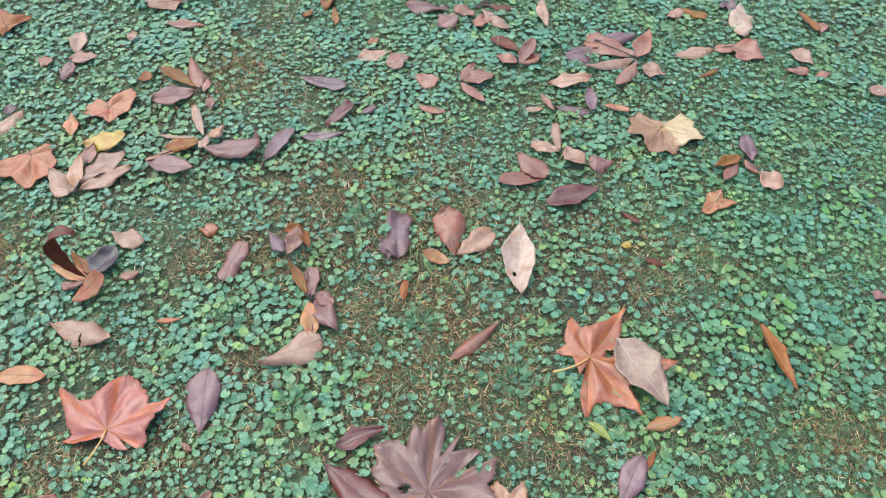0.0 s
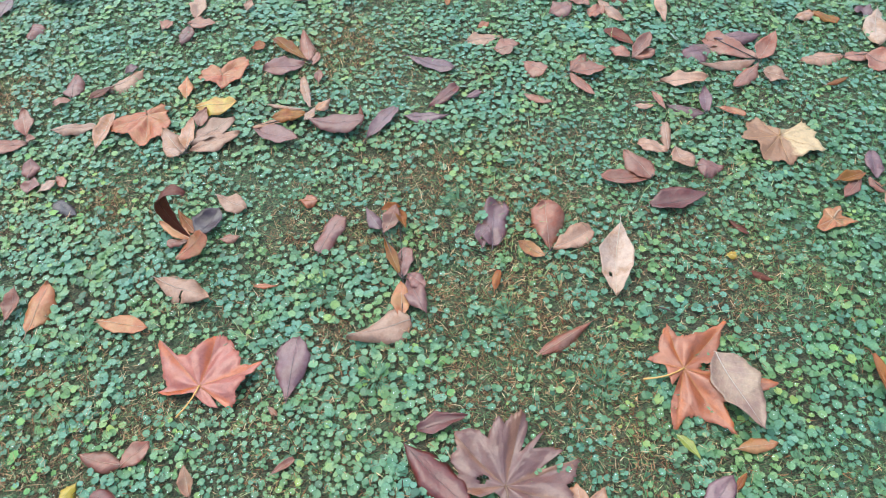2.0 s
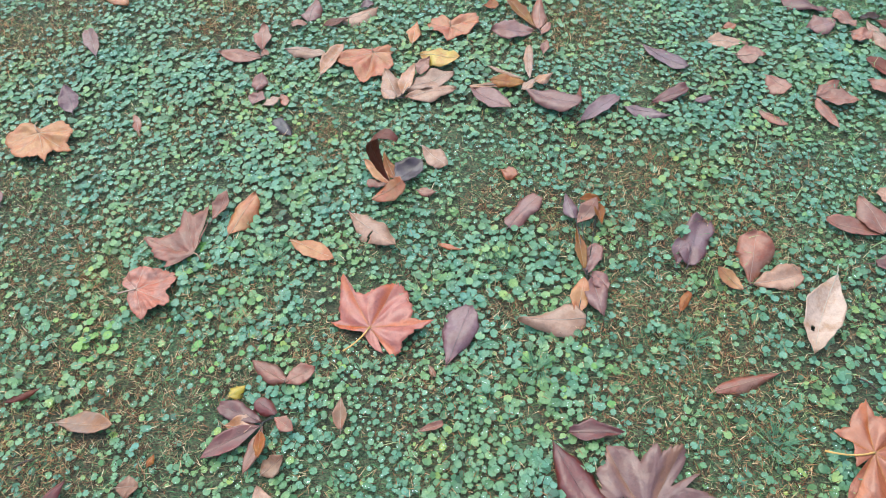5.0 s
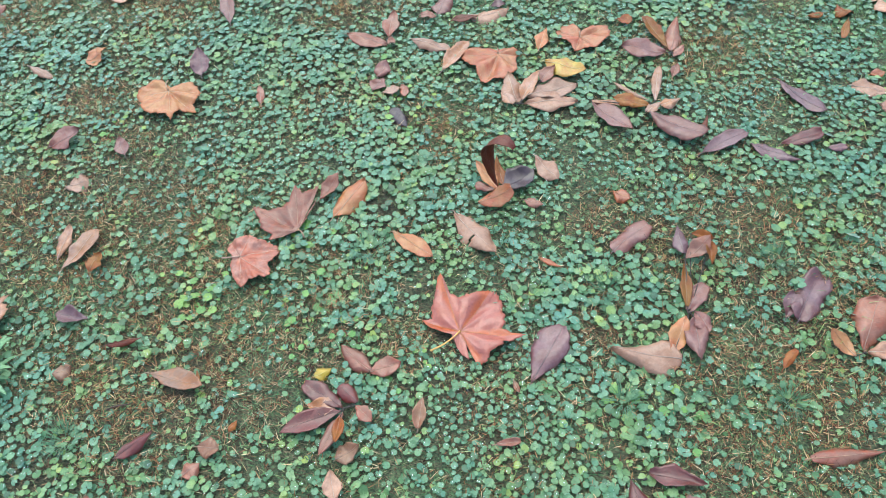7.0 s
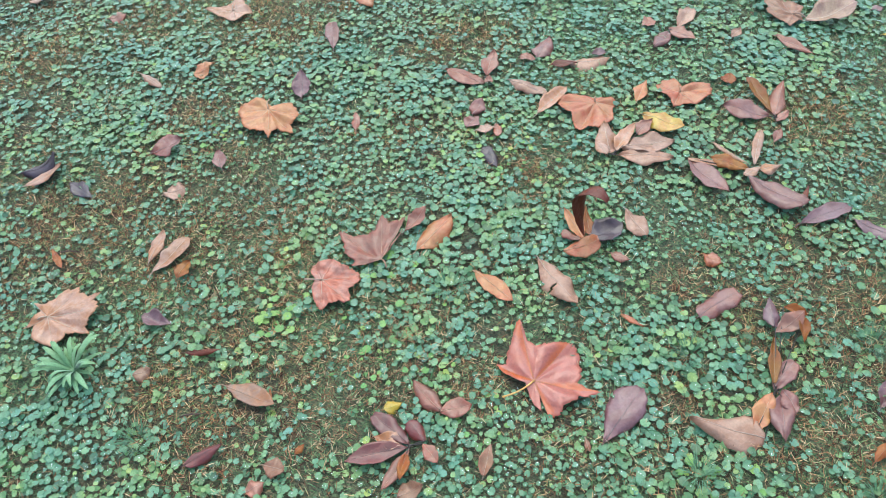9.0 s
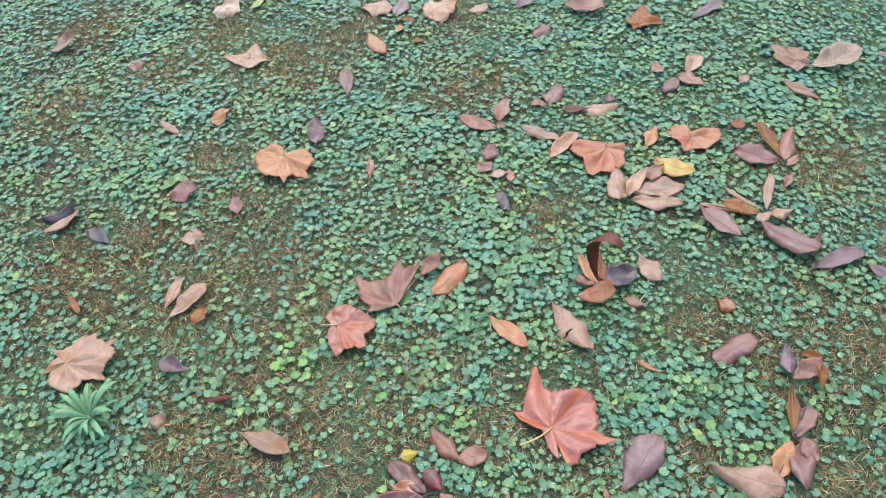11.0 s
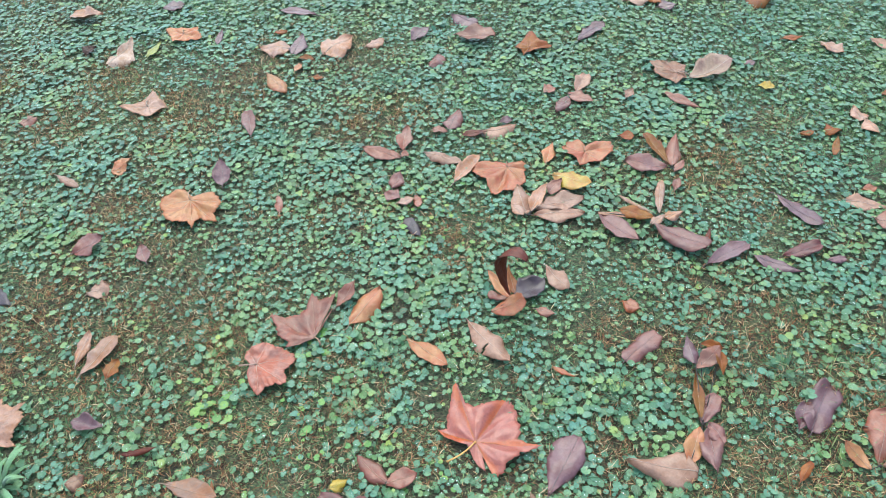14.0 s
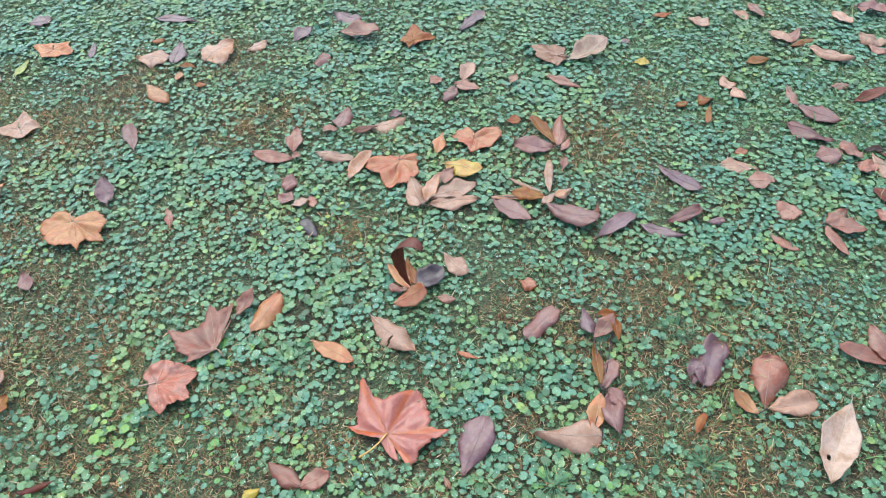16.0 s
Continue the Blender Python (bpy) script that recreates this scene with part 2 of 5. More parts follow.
STRAW = foliage_material("straw", ((0.0, (0.022, 0.011, 0.008)), (0.36, (0.083, 0.038, 0.022)), (0.60, (0.248, 0.106, 0.050)), (0.85, (0.374, 0.222, 0.115)), (1.0, (0.616, 0.434, 0.270))), 0.7, 0.2, sheen=0.0, through=0.15)
LUSH_GRASS = foliage_material("lush_grass", ((0.0, (0.045, 0.120, 0.045)), (0.4, (0.080, 0.195, 0.068)), (0.8, (0.125, 0.255, 0.090)), (1.0, (0.20, 0.31, 0.11))), 0.48, 0.5, sheen=0.5, through=0.25)
WEED = foliage_material("weed", ((0.0, (0.13, 0.26, 0.12)), (1.0, (0.20, 0.34, 0.18))), 0.45, 0.5, sheen=0.5)
TUFT = foliage_material("tuft", ((0.0, (0.055, 0.135, 0.07)), (1.0, (0.13, 0.235, 0.13))), 0.5, 0.5)


def soil_material(name, least, green):
    """Brown earth with moss and old grass; least: the smallest share of moss, green: its lightness."""
    m, tree, bsdf = nodes_of(name)
    where = tree.nodes.new("ShaderNodeTexCoord").outputs["Object"]
    big, mid, fine = (add(tree, "TexNoise", Scale=s, Detail=6.0, Roughness=0.65) for s in (2.2, 24.0, 190.0))
    for n in (big, mid, fine):
        tree.links.new(where, n.inputs["Vector"])
    earth = ramp(tree, mid.outputs["Fac"], (0.3, (0.030, 0.019, 0.013)), (0.55, (0.066, 0.041, 0.027)), (0.8, (0.115, 0.075, 0.050)))
    moss = ramp(tree, fine.outputs["Fac"], (0.3, scaled((0.045, 0.085, 0.033), green)), (0.7, scaled((0.10, 0.165, 0.070), green)))
    col = mixed(tree, ramp(tree, big.outputs["Fac"], (0.40, (least, least, least)), (0.60, (0.9, 0.9, 0.9))), earth, moss)
    col = mixed(tree, 1.0, col, ramp(tree, fine.outputs["Fac"], (0.35, (0.3, 0.3, 0.3)), (0.65, (1.6, 1.6, 1.6))), "MULTIPLY")
    # fibres of old grass lying in several directions
    fibre = None
    for turn in (12, 57, 101, 149):
        way = tree.nodes.new("ShaderNodeMapping")
        way.inputs["Rotation"].default_value = (0, 0, radians(turn))
        way.inputs["Scale"].default_value = (55, 620, 1)
        tree.links.new(where, way.inputs["Vector"])
        n = add(tree, "TexNoise", Scale=1.0, Detail=2.0)
        tree.links.new(way.outputs["Vector"], n.inputs["Vector"])
        one = ramp(tree, n.outputs["Fac"], (0.58, (0, 0, 0)), (0.68, (1, 1, 1)))
        fibre = one if fibre is None else maths(tree, "MAXIMUM", fibre, one)
    straw = ramp(tree, mid.outputs["Fac"], (0.35, (0.12, 0.075, 0.042)), (0.65, (0.30, 0.22, 0.13)))
    col = mixed(tree, maths(tree, "MULTIPLY", fibre, 0.8), col, straw)
    tree.links.new(col, bsdf.inputs["Base Color"])
    bsdf.inputs["Roughness"].default_value = 0.85
    lumps = maths(tree, "ADD", maths(tree, "MULTIPLY", mid.outputs["Fac"], 3.0), fine.outputs["Fac"])
    bump(tree, bsdf, maths(tree, "ADD", lumps, maths(tree, "MULTIPLY", fibre, 0.6)), 0.9, 0.006)
    return m


SOIL = soil_material("soil", 0.25, 1.0)
BEYOND = soil_material("lawn_beyond", 0.82, 1.25)
# dew, nearly opaque: the sparkle is put into its white base colour
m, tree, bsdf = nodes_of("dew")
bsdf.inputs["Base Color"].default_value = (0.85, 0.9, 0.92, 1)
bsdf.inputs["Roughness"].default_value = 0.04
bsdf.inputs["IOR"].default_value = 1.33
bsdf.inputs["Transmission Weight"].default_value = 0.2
DEW_GLINT = m


# ---- building helpers --------------------------------------------------
rng = np.random.RandomState(7)
COVERED = []   # x, y, turn, half length, half width of what lies on the lawn


def lie(x, y):
    """Height of the soil."""
    return 0.010 * noise.noise(Vector((x * 1.7, y * 1.7, 3.1))) + 0.005 * noise.noise(Vector((x * 9.0, y * 9.0, 8.4)))


def mesh_object(name, verts, faces, material, parent=None, uv=None, smooth=True):
    me = bpy.data.meshes.new(name)
    me.from_pydata([tuple(v) for v in verts], [], [tuple(q) for q in faces])
    if smooth:
        me.polygons.foreach_set("use_smooth", [True] * len(me.polygons))
    if uv is not None:
        layer = me.uv_layers.new(name="UVMap")
        loops = np.zeros(len(me.loops), dtype=np.int32)
        me.loops.foreach_get("vertex_index", loops)
        layer.data.foreach_set("uv", np.asarray(uv, dtype=np.float32)[loops].ravel())
    me.materials.append(material)
    me.update()
    ob = new(name, me)
    ob.parent = parent
    return ob


def thing(name, x, y, z, turn=0.0):
    ob = new(name)
    ob.empty_display_size = 0.02
    ob.matrix_basis = pose(x, y, z, 0, 0, turn)
    return ob


def tube(name, points, radii, material, parent, sides=6):
    points = [Vector(p) for p in points]
    verts, faces = [], []
    for i, p in enumerate(points):
        ahead = (points[min(i + 1, len(points) - 1)] - points[max(i - 1, 0)]).normalized()
        side = ahead.cross(Vector((0, 0, 1)))
        side = side.normalized() if side.length > 1e-4 else Vector((1, 0, 0))
        up = side.cross(ahead)
        for k in range(sides):
            a = 2 * math.pi * k / sides
            verts.append(p + (side * math.cos(a) + up * math.sin(a)) * radii[i])
    for i in range(len(points) - 1):
        for k in range(sides):
            j = (k + 1) % sides
            faces.append((i * sides + k, i * sides + j, (i + 1) * sides + j, (i + 1) * sides + k))
    faces.append(tuple(range(sides))[::-1])
    faces.append(tuple(range((len(points) - 1) * sides, len(points) * sides)))
    return mesh_object(name, verts, faces, material, parent)


def sheet(name, verts, faces, material, parent, uv, thick=0.0006):
    """A thin closed blade from an open surface: the same surface again below it, joined round the rim."""
    me_v, n = list(verts), len(verts)
    me_v += [(x, y, z - thick) for x, y, z in verts]
    count = {}
    for q in faces:
        for a, b in zip(q, (*q[1:], q[0])):
            count[(a, b)] = 1
    rim = [(a, b) for a, b in count if (b, a) not in count]
    me_f = list(faces) + [tuple(k + n for k in q[::-1]) for q in faces] + [(b, a, a + n, b + n) for a, b in rim]
    return mesh_object(name, me_v, me_f, material, parent, uv=list(uv) + list(uv))


# half widths of a blade at even steps from its foot to its tip
PROFILE = {
    "lance": (0.04, 0.42, 0.80, 1.0, 0.97, 0.80, 0.50, 0.0),
    "egg": (0.10, 0.66, 0.96, 1.0, 0.86, 0.64, 0.36, 0.0),
    "spoon": (0.05, 0.26, 0.52, 0.80, 0.98, 1.0, 0.80, 0.22),
    "blunt": (0.06, 0.44, 0.74, 0.92, 1.0, 0.97, 0.84, 0.40),
    "block": (0.45, 0.78, 0.88, 0.93, 1.0, 0.98, 0.90, 0.58),
    "wedge": (0.30, 0.92, 1.0, 0.86, 0.66, 0.46, 0.24, 0.0),
    "diamond": (0.28, 0.62, 0.90, 1.0, 0.78, 0.52, 0.28, 0.0),
}


def blade(name, parent, dx, dy, turn, length, width, colour, lift=0.0, curl=0.0, fold=0.06, hole=0, seed=0, form=None, pitch=0.0):
    """An oval pointed blade from (dx, dy) towards turn, bent upwards along its length by curl degrees and folded along its rib,
    with wavy edges, and its raised rib as a part of its own."""
    r = random.Random(seed)
    profile = PROFILE[form if isinstance(form, str) else r.choice(("lance", "lance", "egg", "blunt", "diamond"))]
    corners = {side: [r.uniform(-0.13, 0.13) for _ in profile] for side in (-1, 1)}
    sway, wave, twist = r.uniform(-0.11, 0.11), r.uniform(0.04, 0.10), r.uniform(-0.35, 0.35)
    lop = r.uniform(-0.12, 0.12)
    fold = fold if fold != 0.06 else r.choice((-0.10, 0.05, 0.09, 0.13, 0.20)) * r.uniform(0.6, 1.2)
    ph = [r.uniform(0, 6.3) for _ in range(4)]
    nu, nv = (36, 18) if hole else (28, 10)
    pleats, pleat = r.uniform(4.0, 7.0), r.uniform(0.02, 0.07)
    bend = radians(curl if curl else r.uniform(-5, 13))
    roll = r.uniform(-0.12, 0.12)
    ct, st = math.cos(radians(turn)), math.sin(radians(turn))
    hook = 3.0 if curl > 90 else 1.0   # a strongly curled leaf bends mostly towards its tip
    way, parts = [(0.0, 0.0)], 60
    for i in range(parts):
        a = radians(pitch) + bend * ((i + 0.5) / parts) ** hook
        way.append((way[-1][0] + math.cos(a) / parts * length, way[-1][1] + math.sin(a) / parts * length))

    droop = r.uniform(-0.30, 0.12)

    def half(u, side):
        at_ = min(len(profile) - 1.001, max(0.0, u) * (len(profile) - 1))
        k = int(at_)
        f = at_ - k
        ease = f * f * (3 - 2 * f) * 0.5 + f * 0.5
        w = profile[k] + (profile[k + 1] - profile[k]) * ease
        ragged = 1 + corners[side][k] + (corners[side][k + 1] - corners[side][k]) * f + 0.025 * math.sin(23 * u + ph[2] + 2 * side) + 0.02 * math.sin(47 * u + ph[3] - side)
        return width / 2 * w * ragged

    def at(u, v):
        f = min(parts - 1e-6, max(0.0, u * parts))
        k = int(f)
        lx, lz = (way[k][e] + (way[k + 1][e] - way[k][e]) * (f - k) for e in (0, 1))
        h = half(u, 1 if v > 0 else -1) * (v + lop * (1 - v * v))
        ly = h + sway * length * u * (1 - u)
        lift_v = fold * 2.0 * abs(h) + h * (roll + twist * (u - 0.5))
        crinkle = wave * width * (0.6 * math.sin(7 * u + ph[0] + 2 * v) + 0.5 * math.sin(15 * u * (1 if v > 0 else 0.8) + ph[1]) * abs(v))
        crinkle += droop * width * abs(v) ** 3 * math.sin(math.pi * u)
        zig = abs(((u + 0.12 * abs(v)) * pleats) % 1.0 - 0.5) - 0.25
        crinkle += pleat * width * zig * abs(v) + 0.05 * width * max(0.0, abs(v) - 0.6) * math.sin(19 * u + 3 * v + ph[2])
        lean = radians(pitch) + bend * max(0.0, u) ** hook
        nx, nz = -math.sin(lean), math.cos(lean)
        px, pz = lx + nx * (lift_v + crinkle), lz + nz * (lift_v + crinkle)
        return (dx + px * ct - ly * st, dy + px * st + ly * ct, lift + pz)

    verts, uv, faces = [], [], []
    for i in range(nu + 1):
        for j in range(nv + 1):
            u, v = i / nu, 2 * j / nv - 1
            verts.append(at(0.004 + 0.992 * u, v))
            uv.append((u, j / nv))
    for i in range(nu):
        for j in range(nv):
            u, v = (i + 0.5) / nu, 2 * (j + 0.5) / nv - 1
            if hole == 1 and ((u - 0.72) / 0.035) ** 2 + ((v + 0.32) / 0.16) ** 2 < 1:
                continue
            if hole == 2 and abs(u - 0.52 + 0.06 * v) < 0.016 and v < -0.1:
                continue
            a = i * (nv + 1) + j
            faces.append((a, a + nv + 1, a + nv + 2, a + 1))
    ob = sheet(name, verts, faces, LEAF[colour], parent, uv)
    steps = [k / 9 for k in range(10)]
    pts = [Vector(at(0.01 + 0.95 * u, 0.0)) + Vector((0, 0, 0.0003)) for u in steps]
    rad = [0.0009 * (1 - 0.75 * u) * (0.6 + width * 8) for u in steps]
    tube("midrib", pts, rad, STALK[colour], ob if parent is not None and name == "leaflet" else parent, 5)
    return ob


def cover(x, y, turn, length, width):
    a = radians(turn)
    COVERED.append((x + math.cos(a) * length / 2, y + math.sin(a) * length / 2, a, length / 2, width / 2))


count = [0]
REST = 0.011   # height of the clover that carries the leaves


def resting(x, y):
    count[0] += 1
    return lie(x, y) + REST + 0.004 * ((count[0] * 37) % 10) / 10


def fallen_leaf(x, y, turn, length, width, colour, curl=0.0, fold=0.06, hole=0, lift=0.0, form=None, stem=1.0):
    """One oval leaf with its rib and a short stalk."""
    z = resting(x, y) + lift
    ob = thing("fallen_leaf", x, y, z, turn)
    seed = count[0]
    blade("blade", ob, 0, 0, 0, length, width, colour, 0.0, curl, fold, hole, seed, form=form)
    r = random.Random(seed + 900)
    s = stem * length * r.uniform(0.06, 0.16)
    tube("stalk", [(0.004, 0, 0.0), (-0.5 * s, r.uniform(-0.1, 0.1) * s, -0.002), (-s, r.uniform(-0.3, 0.3) * s, -0.006)], [0.0012, 0.001, 0.0012], STALK[colour], ob, 5)
    state = "upcurled" if curl > 25 else "folded" if fold > 0.2 else "flat-lying"
    more = " with a small hole" if hole == 1 else " with a torn edge" if hole == 2 else ""
    size = "small " if length < 0.07 else ""
    tagged(ob, f"{size}{WORDS[colour]} {state} fallen leaf{more} on clover", "leaf", "fallen leaves")
    cover(x, y, turn, length, width)
    return ob


def compound_leaf(x, y, label):
    ob = thing("compound_leaf", x, y, resting(x, y))
    tagged(ob, label, "leaf", "compound leaves")
    tube("node", [(-0.004, -0.002, 0), (0, 0, 0.001), (0.004, 0.002, 0)], [0.0016, 0.0024, 0.0016], STALK["black"], ob, 6)
    return ob


def leaflet(node, dx, dy, turn, length_, width, colour, curl=0.0, fold=0.06, length=None, form=None, pitch=0.0):
    """A leaflet of a compound leaf, with the piece of stalk that ties it to the node."""
    count[0] += 1
    n = len([c for c in node.children if c.name.startswith("leaflet")])
    blade("leaflet", node, dx, dy, turn, length or length_, width, colour, 0.0015 * n, curl, fold, 0, count[0], form=form, pitch=pitch)
    if math.hypot(dx, dy) > 0.006:
        tube("stalk", [(0, 0, 0), (dx / 2, dy / 2, 0.0008 * n + 0.001), (dx, dy, 0.0015 * n)], [0.0012, 0.0011, 0.001], STALK["black"], node, 5)
    x, y, _ = node.matrix_basis.translation
    cover(x + dx, y + dy, turn, length_, width)


def lobed_leaf(x, y, colour, lobes, stalk, cup=0.05, bay_depth=0.98, lift=0.0, bays=None, crumple=1.0, hole=None):
    """A broad plane-tree leaf: pointed lobes at their angles and lengths round the foot of the stalk, with bays between them,
    one raised vein to each tip and a long stalk."""
    z = resting(x, y) + 0.004 + lift
    ob = thing("lobed_leaf", x, y, z)
    seed = count[0]
    r = random.Random(seed * 3 + 1)
    ph = [r.uniform(0, 6.3) for _ in range(6)]
    lobes = sorted(lobes)
    size = max(l for _, l in lobes)
    if bays is None:
        bays = []
        for k, (a, l) in enumerate(lobes):
            b, m = lobes[(k + 1) % len(lobes)]
            b = b + 360 if b <= a else b
            gap = b - a
            inside = (stalk[0] - a) % 360 < gap
            depth = 0.45 if inside and gap > 50 else 0.96 if gap < 36 and bay_depth > 0.88 else max(bay_depth - 0.45, bay_depth - gap / 240)
            bays.append((a + gap / 2 + r.uniform(-4, 4), depth * (l + m) / 2))
    turns = sorted([(a % 360, l, 1) for a, l in lobes] + [(a % 360, l, 0) for a, l in bays])
    outline, between = [], []
    tips = sorted(a % 360 for a, _ in lobes)
    for k, (a, l, sharp) in enumerate(turns):
        b, m, sharp_next = turns[(k + 1) % len(turns)]
        t0 = Vector((math.cos(radians(a)) * l, math.sin(radians(a)) * l, 0))
        t1 = Vector((math.cos(radians(b)) * m, math.sin(radians(b)) * m, 0))
        steps = 7
        for i in range(steps):
            u = i / steps
            q = t0.lerp(t1, u)
            swell = 0.045 if sharp != sharp_next else 0.07
            q *= 1 + swell * math.sin(math.pi * u) * min(1.0, (t1 - t0).length / (0.4 * size)) + 0.018 * math.sin(17 * u + ph[0] + k) + 0.016 * math.sin(31 * u + ph[1] + 2 * k)
            outline.append(q)
            ang = math.degrees(math.atan2(q.y, q.x)) % 360
            before = max([p for p in tips if p <= ang + 0.01] or [tips[-1] - 360])
            after = min([p for p in tips if p > ang + 0.01] or [tips[0] + 360])
            between.append((ang - before) / max(1.0, after - before))

    def height(px, py):
        d, a = math.hypot(px, py) / size, math.atan2(py, px)
        near = min(abs((math.degrees(a) - q + 180) % 360 - 180) for q, _ in lobes)
        ridge = 0.10 * size * (1 - min(1.0, near / 17.0)) * min(1.0, 2.5 * d) * (1.2 - d)
        wave = 0.08 * size * d * math.sin(3 * a + ph[2]) + 0.045 * size * d * math.sin(7 * a + ph[3] + 5 * d)
        rim = cup * size * d ** 3
        where = Vector((px / size * 4 + seed, py / size * 4, 0.0))
        crease = 0.05 * size * abs(noise.noise(where)) + 0.02 * size * noise.noise(where * 2.7)
        return -ridge * 0.6 + wave + rim + crumple * crease * min(1.0, 3 * d)

    rings = (0.10, 0.20, 0.30, 0.40, 0.50, 0.60, 0.70, 0.80, 0.90, 1.0)
    verts, uv, faces = [(0, 0, height(0, 0))], [(0.5, 0.5)], []
    n = len(outline)
    for s in rings:
        for k, q in enumerate(outline):
            verts.append((q.x * s, q.y * s, height(q.x * s, q.y * s)))
            uv.append((s * 0.9 + 0.05, 0.06 + 0.88 * between[k]))
    for k in range(n):
        faces.append((0, 1 + k, 1 + (k + 1) % n))
    for i in range(len(rings) - 1):
        for k in range(n):
            a, b = 1 + i * n + k, 1 + i * n + (k + 1) % n
            if hole and (Vector(verts[a + n][:2]) - Vector((math.cos(radians(hole[0])), math.sin(radians(hole[0])))) * hole[1]).length < 0.009:
                continue
            faces.append((a, a + n, b + n, b))
    sheet("blade", verts, faces, LEAF[colour], ob, uv, 0.0007)
    for a, l in lobes:
        c, s = math.cos(radians(a)), math.sin(radians(a))
        pts = [(c * l * u, s * l * u, height(c * l * u, s * l * u) + 0.0002) for u in (0, 0.1, 0.2, 0.3, 0.4, 0.5, 0.6, 0.7, 0.8, 0.88)]
        tube("vein", pts, [0.0011 - 0.0009 * k / 9 for k in range(10)], STALK[colour], ob, 5)
    a, l = stalk
    c, s = math.cos(radians(a)), math.sin(radians(a))
    pts = [(c * l * u - s * l * 0.10 * math.sin(3 * u), s * l * u + c * l * 0.10 * math.sin(3 * u), height(0, 0) + 0.002 + 0.006 * math.sin(math.pi * u)) for u in (0, 0.2, 0.4, 0.6, 0.8, 1.0)]
    tube("stalk", pts, [0.0020, 0.0018, 0.0017, 0.0017, 0.0019, 0.0024], YELLOW_STALK if colour in ("red", "orange") else STALK[colour], ob, 6)
    tagged(ob, f"{WORDS[colour]} lobed plane-tree leaf on clover", "leaf", "lobed leaves")
    for a, l, _ in turns:
        cover(x, y, a, l * 0.97, l * 0.7)
    return ob


def ribbons(bases, turns, leans, lengths, widths, droop, short=False):
    """Many grass blades at once: three-joint tapering ribbons. Returns vertices and faces."""
    n = len(bases)
    d = np.stack([np.cos(turns), np.sin(turns)], 1)
    s = np.stack([-d[:, 1], d[:, 0]], 1)
    verts = np.zeros((n, 7, 3))
    for k, (u, w) in enumerate(((0.0, 0.8), (0.4, 1.0), (0.75, 0.6))):
        out = np.sin(leans + droop * u) * lengths * u
        up = np.cos(leans + droop * u) * lengths * u
        for e, sign in ((0, -1), (1, 1)):
            verts[:, 2 * k + e, :2] = bases[:, :2] + d * out[:, None] + s * (sign * w * widths / 2)[:, None]
            verts[:, 2 * k + e, 2] = bases[:, 2] + up
    out, up = np.sin(leans + droop) * lengths, np.cos(leans + droop) * lengths
    verts[:, 6, :2], verts[:, 6, 2] = bases[:, :2] + d * out[:, None], bases[:, 2] + up
    if short:
        verts = verts[:, (0, 1, 2, 3, 6)]
        base = (np.arange(n) * 5)[:, None]
        return verts.reshape(-1, 3), base + np.array([[0, 1, 3, 2]]), base + np.array([[2, 3, 4]])
    base = (np.arange(n) * 7)[:, None]
    quads = np.concatenate([base + np.array([[0, 1, 3, 2]]), base + np.array([[2, 3, 5, 4]])])
    tris = base + np.array([[4, 5, 6]])
    return verts.reshape(-1, 3), quads, tris


def big_mesh(name, verts, quads, tris, material):
    me = bpy.data.meshes.new(name)
    loops = np.concatenate([quads.ravel(), tris.ravel()]).astype(np.int32)
    sizes = np.concatenate([np.full(len(quads), 4), np.full(len(tris), 3)]).astype(np.int32)
    me.vertices.add(len(verts))
    me.vertices.foreach_set("co", np.asarray(verts, dtype=np.float32).ravel())
    me.loops.add(len(loops))
    me.loops.foreach_set("vertex_index", loops)
    me.polygons.add(len(sizes))
    me.polygons.foreach_set("loop_start", np.concatenate([[0], np.cumsum(sizes)[:-1]]).astype(np.int32))
    me.polygons.foreach_set("use_smooth", np.ones(len(sizes), dtype=bool))
    me.update(calc_edges=True)
    me.materials.append(material)
    return new(name, me)


def grass_tuft(x, y, size):
    """A small tuft of fine blue-green blades."""
    k = 70
    a = rng.uniform(0, 2 * np.pi, k)
    rad = size * 0.55 * np.sqrt(rng.uniform(0, 1, k))
    z = lie(x, y) - 0.003
    bases = np.stack([rad * np.cos(a), rad * np.sin(a), np.zeros(k)], 1)
    v, q, t = ribbons(bases, a + rng.normal(0, 0.5, k), rng.uniform(0.1, 0.7, k), rng.uniform(0.025, 0.05, k) + 0.3 * size, rng.uniform(0.0010, 0.0020, k), 0.5)
    ob = big_mesh("grass_tuft", v, q, t, TUFT)
    ob.matrix_basis = pose(x, y, z)
    return tagged(ob, "small tuft of fine blue-green grass in the clover", "grass tuft", "grass tufts")


def twig(x, y, turn, length):
    """A thin bent dry twig."""
    ob = thing("twig", x, y, lie(x, y) + 0.012, turn)
    pts = [(length * u, 0.04 * length * math.sin(5 * u + turn), 0.004 * math.sin(3 * u)) for u in (0, 0.2, 0.4, 0.6, 0.8, 1.0)]
    stem = tube("stem", pts, [0.0020, 0.0019, 0.0017, 0.0015, 0.0013, 0.0009], STALK["dark"], ob, 6)
    side = [(length * 0.45, 0.04 * length * math.sin(5 * 0.45 + turn), 0.002), (length * 0.58, length * 0.09, 0.004), (length * 0.66, length * 0.16, 0.003)]
    tube("side_shoot", side, [0.0011, 0.0009, 0.0006], STALK["dark"], ob, 5)
    return tagged(ob, "thin dark dry twig lying in the thatch", "twig", "twigs")


